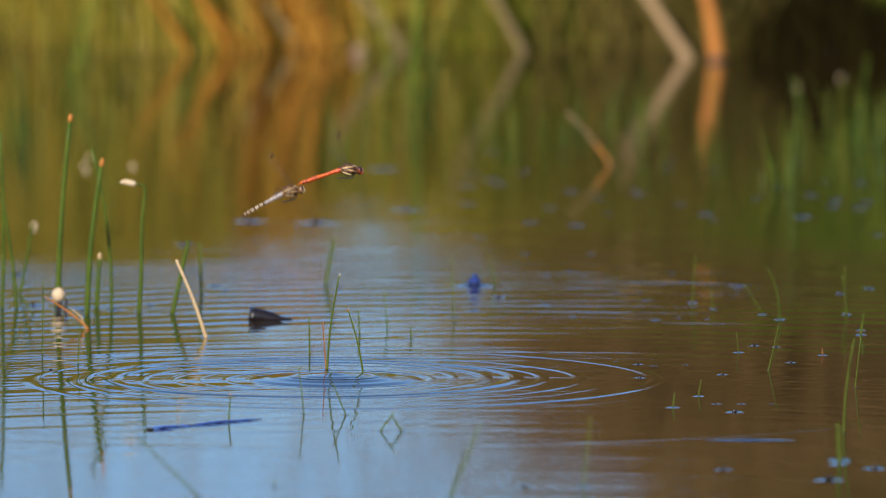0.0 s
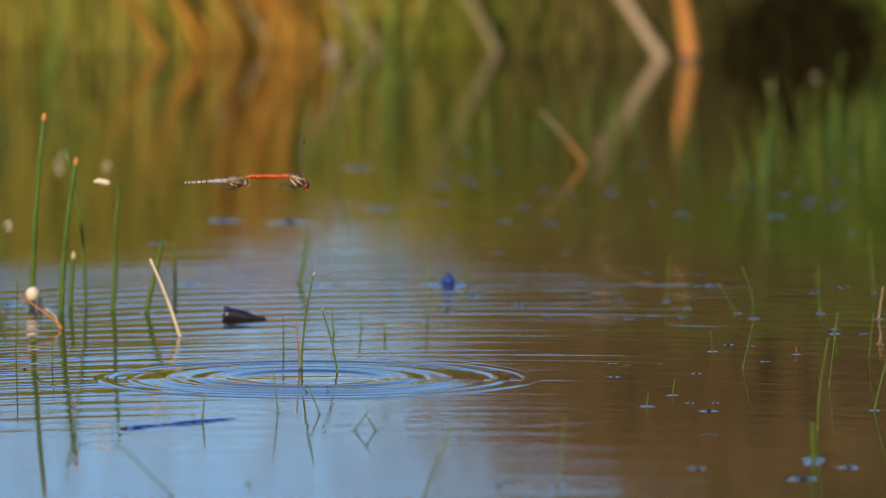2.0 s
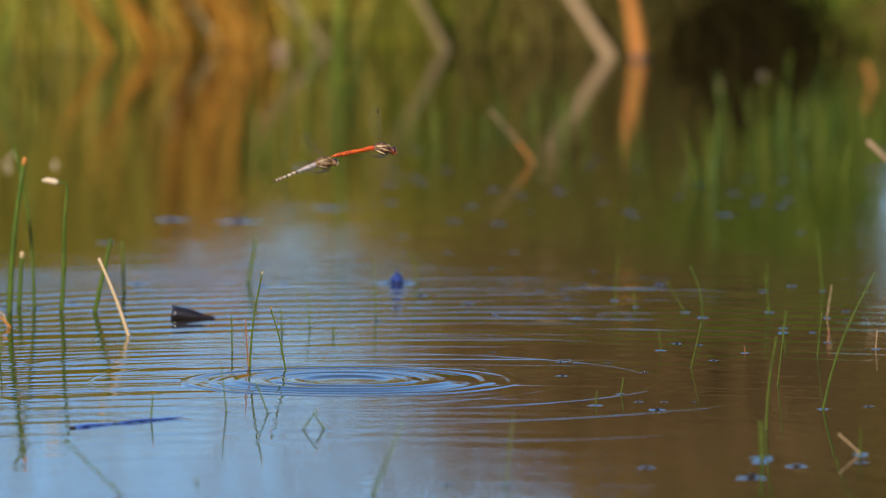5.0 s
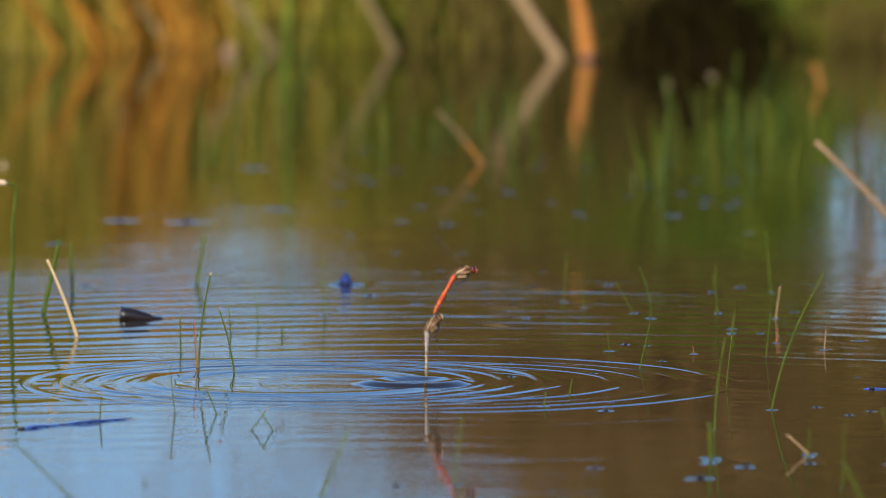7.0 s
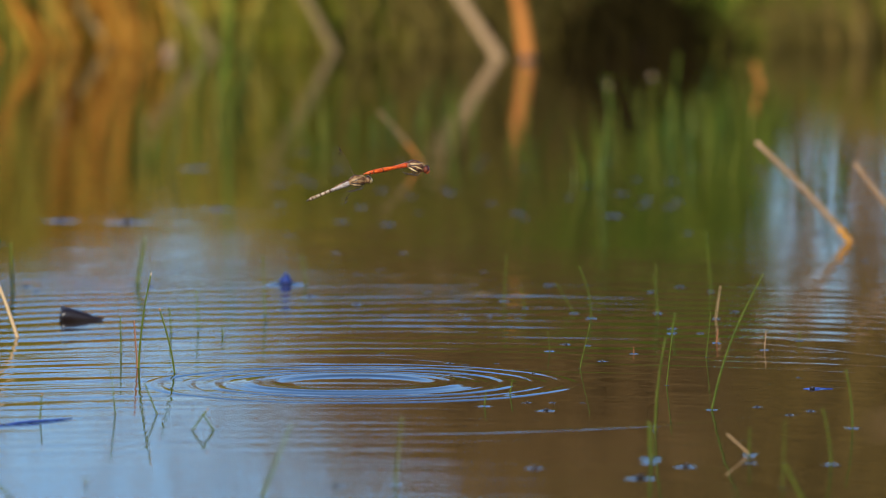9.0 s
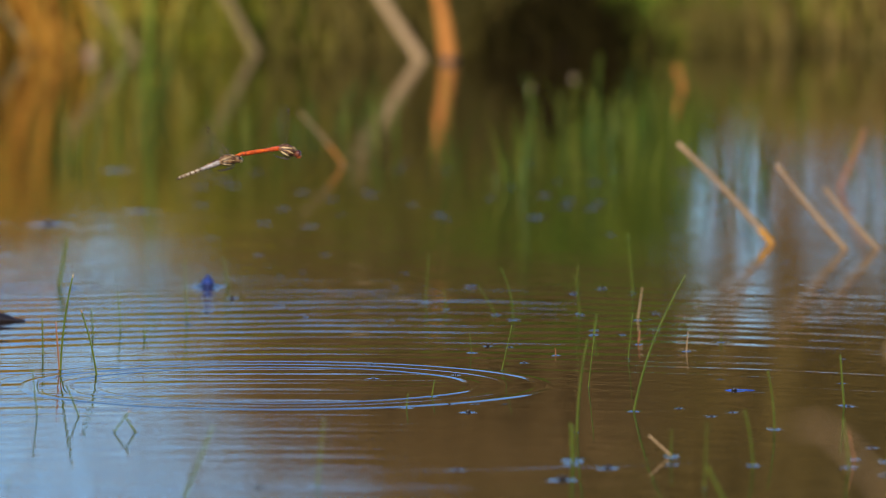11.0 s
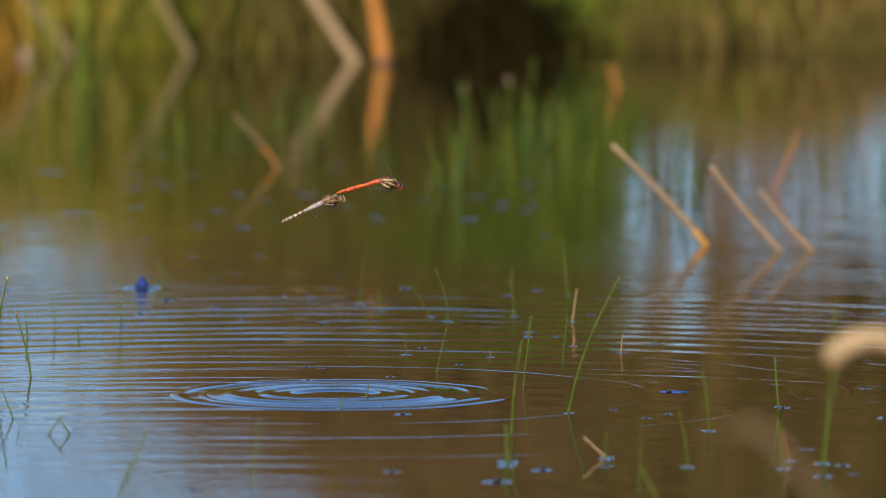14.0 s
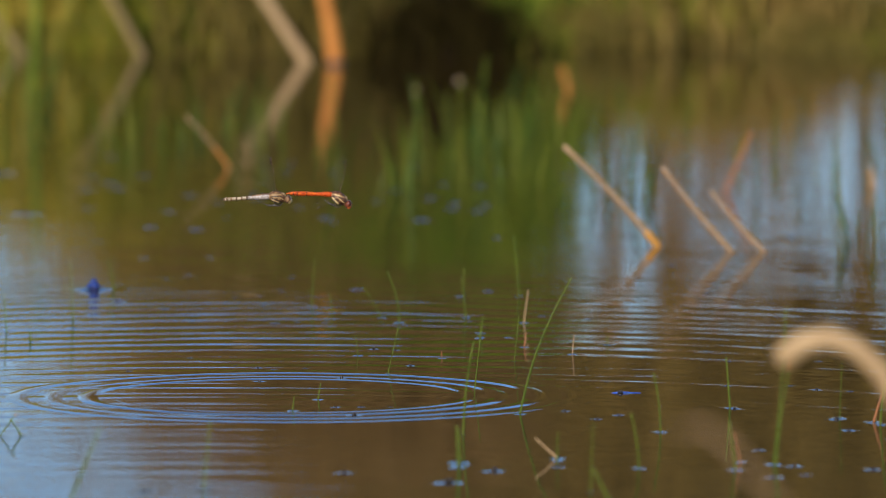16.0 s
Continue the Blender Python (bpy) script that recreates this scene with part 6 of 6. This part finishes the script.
    walk(male_abdomen, [(r[0], pose(0, 0, 0.0006, *r[1:])) for r in (
        (0, 0.0, -17.1, 0.0),
        (0.5, -5.9, -19.8, 16.9),
        (1, -4.4, -18.2, 13.9),
        (1.5, -5.9, -23.9, 14.3),
        (2, -7.7, -23.9, 18.5),
        (2.5, 0.0, -13.7, 0.0),
        (2.8, -1.9, -7.9, 13.8),
        (3, 0.0, -32.7, 0.0),
        (3.2, 0.0, -50.7, 0.0),
        (3.4, 0.0, -63.4, 0.0),
        (3.65, -13.3, -36.8, 21.6),
        (3.85, 0.0, -33.9, 0.0),
        (4.15, -4.2, -17.7, 13.7),
        (4.65, -4.1, -15.5, 15.2),
        (5.3, -5.3, -16.2, 18.3),
        (5.5, -6.5, -19.9, 18.5),
        (6, -6.5, -21.4, 17.2),
        (6.5, -11.3, -34.3, 19.5),
        (6.7, 0.0, -63.4, 0.0),
        (7, -13.3, -36.8, 21.6),
        (7.2, 0.0, -33.9, 0.0),
        (7.5, -4.2, -17.7, 13.7),
        (8, -4.1, -15.5, 15.2),
        (8.5, -7.4, -23.8, 17.7),
        (9, -5.5, -20.0, 15.6),
        (9.5, -7.5, -23.5, 18.3),
        (9.7, -7.0, -27.8, 14.8),
        (10.4, -7.0, -27.8, 14.8),
        (11.1, -6.5, -19.9, 18.5),
        (11.8, 0.0, -20.5, 0.0),
        (12, 0.0, -16.4, 0.0),
        (12.2, 0.0, -42.9, 0.0),
        (12.5, 0.0, -65.6, 0.0),
        (12.7, -13.8, -32.3, 24.7),
        (13, 0.0, -24.0, 0.0),
        (13.3, 0.0, -12.2, 0.0),
        (13.5, 0.0, -26.1, 0.0),
        (14, 0.0, -27.3, 0.0),
        (14.5, 0.0, -29.4, 0.0),
        (15, 0.0, -22.2, 0.0),
        (15.5, -6.3, -22.3, 16.2),
        (16, -6.5, -23.2, 16.1),
    )])
    walk(female, [(r[0], pose(*r[1:])) for r in (
        (0, -0.1907, 5.6206, 0.1088, 0.0, -15.3, 0.0),
        (0.5, -0.1981, 5.6195, 0.1340, 0.0, 3.2, 0.0),
        (1, -0.1929, 5.6185, 0.1313, 0.0, -6.9, 0.0),
        (1.5, -0.1972, 5.6175, 0.1278, 0.0, -16.6, 0.0),
        (2, -0.2078, 5.6164, 0.1161, 0.0, 3.1, 0.0),
        (2.5, -0.1873, 5.6154, 0.0857, 0.0, -0.0, 0.0),
        (2.8, -0.1765, 5.6148, 0.0637, 0.0, 24.1, 0.0),
        (3, -0.1513, 5.6144, 0.0393, 0.0, 15.1, 0.0),
        (3.2, -0.1233, 5.6140, 0.0231, 0.0, -22.1, 0.0),
        (3.4, -0.1072, 5.6136, 0.0165, 0.0, -34.5, 0.0),
        (3.65, -0.1046, 5.6129, 0.0287, 0.0, -55.1, 0.0),
        (3.85, -0.1168, 5.6123, 0.0585, 0.0, -31.9, 0.0),
        (4.15, -0.1226, 5.6113, 0.0934, 0.0, -12.2, 0.0),
        (4.65, -0.1191, 5.6098, 0.1120, 0.0, -8.5, 0.0),
        (5.3, -0.1343, 5.6078, 0.1330, 0.0, -10.4, 0.0),
        (5.5, -0.1350, 5.6072, 0.1292, 0.0, -10.4, 0.0),
        (6, -0.1227, 5.6056, 0.1008, 0.0, 21.3, 0.0),
        (6.5, -0.0664, 5.6041, 0.0372, 0.0, 20.0, 0.0),
        (6.7, -0.0347, 5.6035, 0.0175, 0.0, -34.5, 0.0),
        (7, -0.0322, 5.6025, 0.0297, 0.0, -55.1, 0.0),
        (7.2, -0.0443, 5.6006, 0.0595, 0.0, -31.9, 0.0),
        (7.5, -0.0501, 5.5977, 0.0945, 0.0, -12.2, 0.0),
        (8, -0.0466, 5.5928, 0.1132, 0.0, -8.5, 0.0),
        (8.5, -0.0433, 5.5880, 0.1137, 0.0, -12.2, 0.0),
        (9, -0.0428, 5.5831, 0.1173, 0.0, -13.7, 0.0),
        (9.5, -0.0437, 5.5782, 0.1163, 0.0, -20.9, 0.0),
        (9.7, -0.0462, 5.5763, 0.1155, 0.0, -19.4, 0.0),
        (10.4, -0.0267, 5.5695, 0.1160, 0.0, -19.4, 0.0),
        (11.1, -0.0748, 5.5627, 0.1324, 0.0, -10.4, 0.0),
        (11.8, -0.0492, 5.5559, 0.0655, 0.0, 7.7, 0.0),
        (12, -0.0308, 5.5540, 0.0459, 0.0, 6.8, 0.0),
        (12.2, 0.0055, 5.5520, 0.0278, 0.0, 6.0, 0.0),
        (12.5, 0.0438, 5.5491, 0.0202, 0.0, -41.3, 0.0),
        (12.7, 0.0400, 5.5491, 0.0338, 0.0, -63.4, 0.0),
        (13, 0.0221, 5.5491, 0.0778, 0.0, -18.0, 0.0),
        (13.3, 0.0188, 5.5491, 0.1053, 0.0, -2.9, 0.0),
        (13.5, 0.0194, 5.5491, 0.1140, 0.0, -2.9, 0.0),
        (14, 0.0239, 5.5491, 0.1104, 0.0, -14.8, 0.0),
        (14.5, 0.0218, 5.5491, 0.1117, 0.0, -18.9, 0.0),
        (15, 0.0211, 5.5491, 0.1147, 0.0, -11.9, 0.0),
        (15.5, 0.0233, 5.5491, 0.1154, 0.0, -15.1, 0.0),
        (16, 0.0209, 5.5491, 0.1146, 0.0, 4.5, 0.0),
    )])
    walk(female_abdomen, [(r[0], pose(0, 0, 0.0006, *r[1:])) for r in (
        (0, 0.0, -13.7, 0.0),
        (0.5, -3.7, -13.2, 15.8),
        (1, 0.0, -11.0, 0.0),
        (1.5, -2.6, -11.5, 12.8),
        (2, -1.5, -5.3, 15.6),
        (2.5, 0.0, -3.8, 0.0),
        (2.8, -4.0, -15.7, 14.4),
        (3, -1.6, -6.1, 14.8),
        (3.2, 0.0, -17.0, 0.0),
        (3.4, -16.0, -31.9, 28.4),
        (3.65, 0.0, -34.2, 0.0),
        (3.85, 0.0, -19.6, 0.0),
        (4.15, -3.9, -17.4, 13.0),
        (4.65, -2.0, -8.7, 13.2),
        (5.3, -3.6, -15.7, 13.1),
        (5.5, -1.7, -7.6, 12.8),
        (6, 0.0, -9.9, 0.0),
        (6.5, -2.2, -4.7, 25.1),
        (6.7, -16.0, -31.9, 28.4),
        (7, 0.0, -34.2, 0.0),
        (7.2, 0.0, -19.6, 0.0),
        (7.5, -3.9, -17.4, 13.0),
        (8, -2.0, -8.7, 13.2),
        (8.5, -3.5, -11.7, 16.7),
        (9, -2.1, -8.0, 14.5),
        (9.5, -2.0, -8.9, 12.5),
        (9.7, -1.5, -5.9, 14.6),
        (10.4, -1.5, -5.9, 14.6),
        (11.1, -1.7, -7.6, 12.8),
        (11.8, -1.0, -3.5, 16.4),
        (12, 0.0, 10.9, 0.0),
        (12.2, -3.4, -15.0, 12.8),
        (12.5, -14.6, -30.8, 26.9),
        (12.7, 0.0, -32.7, 0.0),
        (13, 0.0, -16.8, 0.0),
        (13.3, -1.4, -5.7, 13.7),
        (13.5, -1.4, -5.0, 16.0),
        (14, 0.0, -11.1, 0.0),
        (14.5, 0.0, -16.6, 0.0),
        (15, 0.0, -9.6, 0.0),
        (15.5, 0.0, -10.8, 0.0),
        (16, 0.0, -8.3, 0.0),
    )])
    # wing beats: the pairs of one body run half a beat apart
    for wings, shift in ((male_wings, 0.0), (female_wings, 1.3)):
        for w, side, fore in wings:
            base = w.location.copy()
            rows = []
            for k in range(161):
                t = k * 0.1
                lift = 14 + 46 * math.sin(t * math.tau / 0.46 + shift + (0 if fore else 2.2))
                sweep = (32 if fore else 16) * side
                rows.append((t, pose(*base, side * lift, 0, sweep)))
            walk(w, rows)
    # the wind drifts the wavelets slowly
    walk(pond, [(0.0, pose(0, 0, 0)), (8.0, pose(0.03, -0.10, 0)), (16.0, pose(0.05, -0.21, 0))])
    run_ripples()


motions()
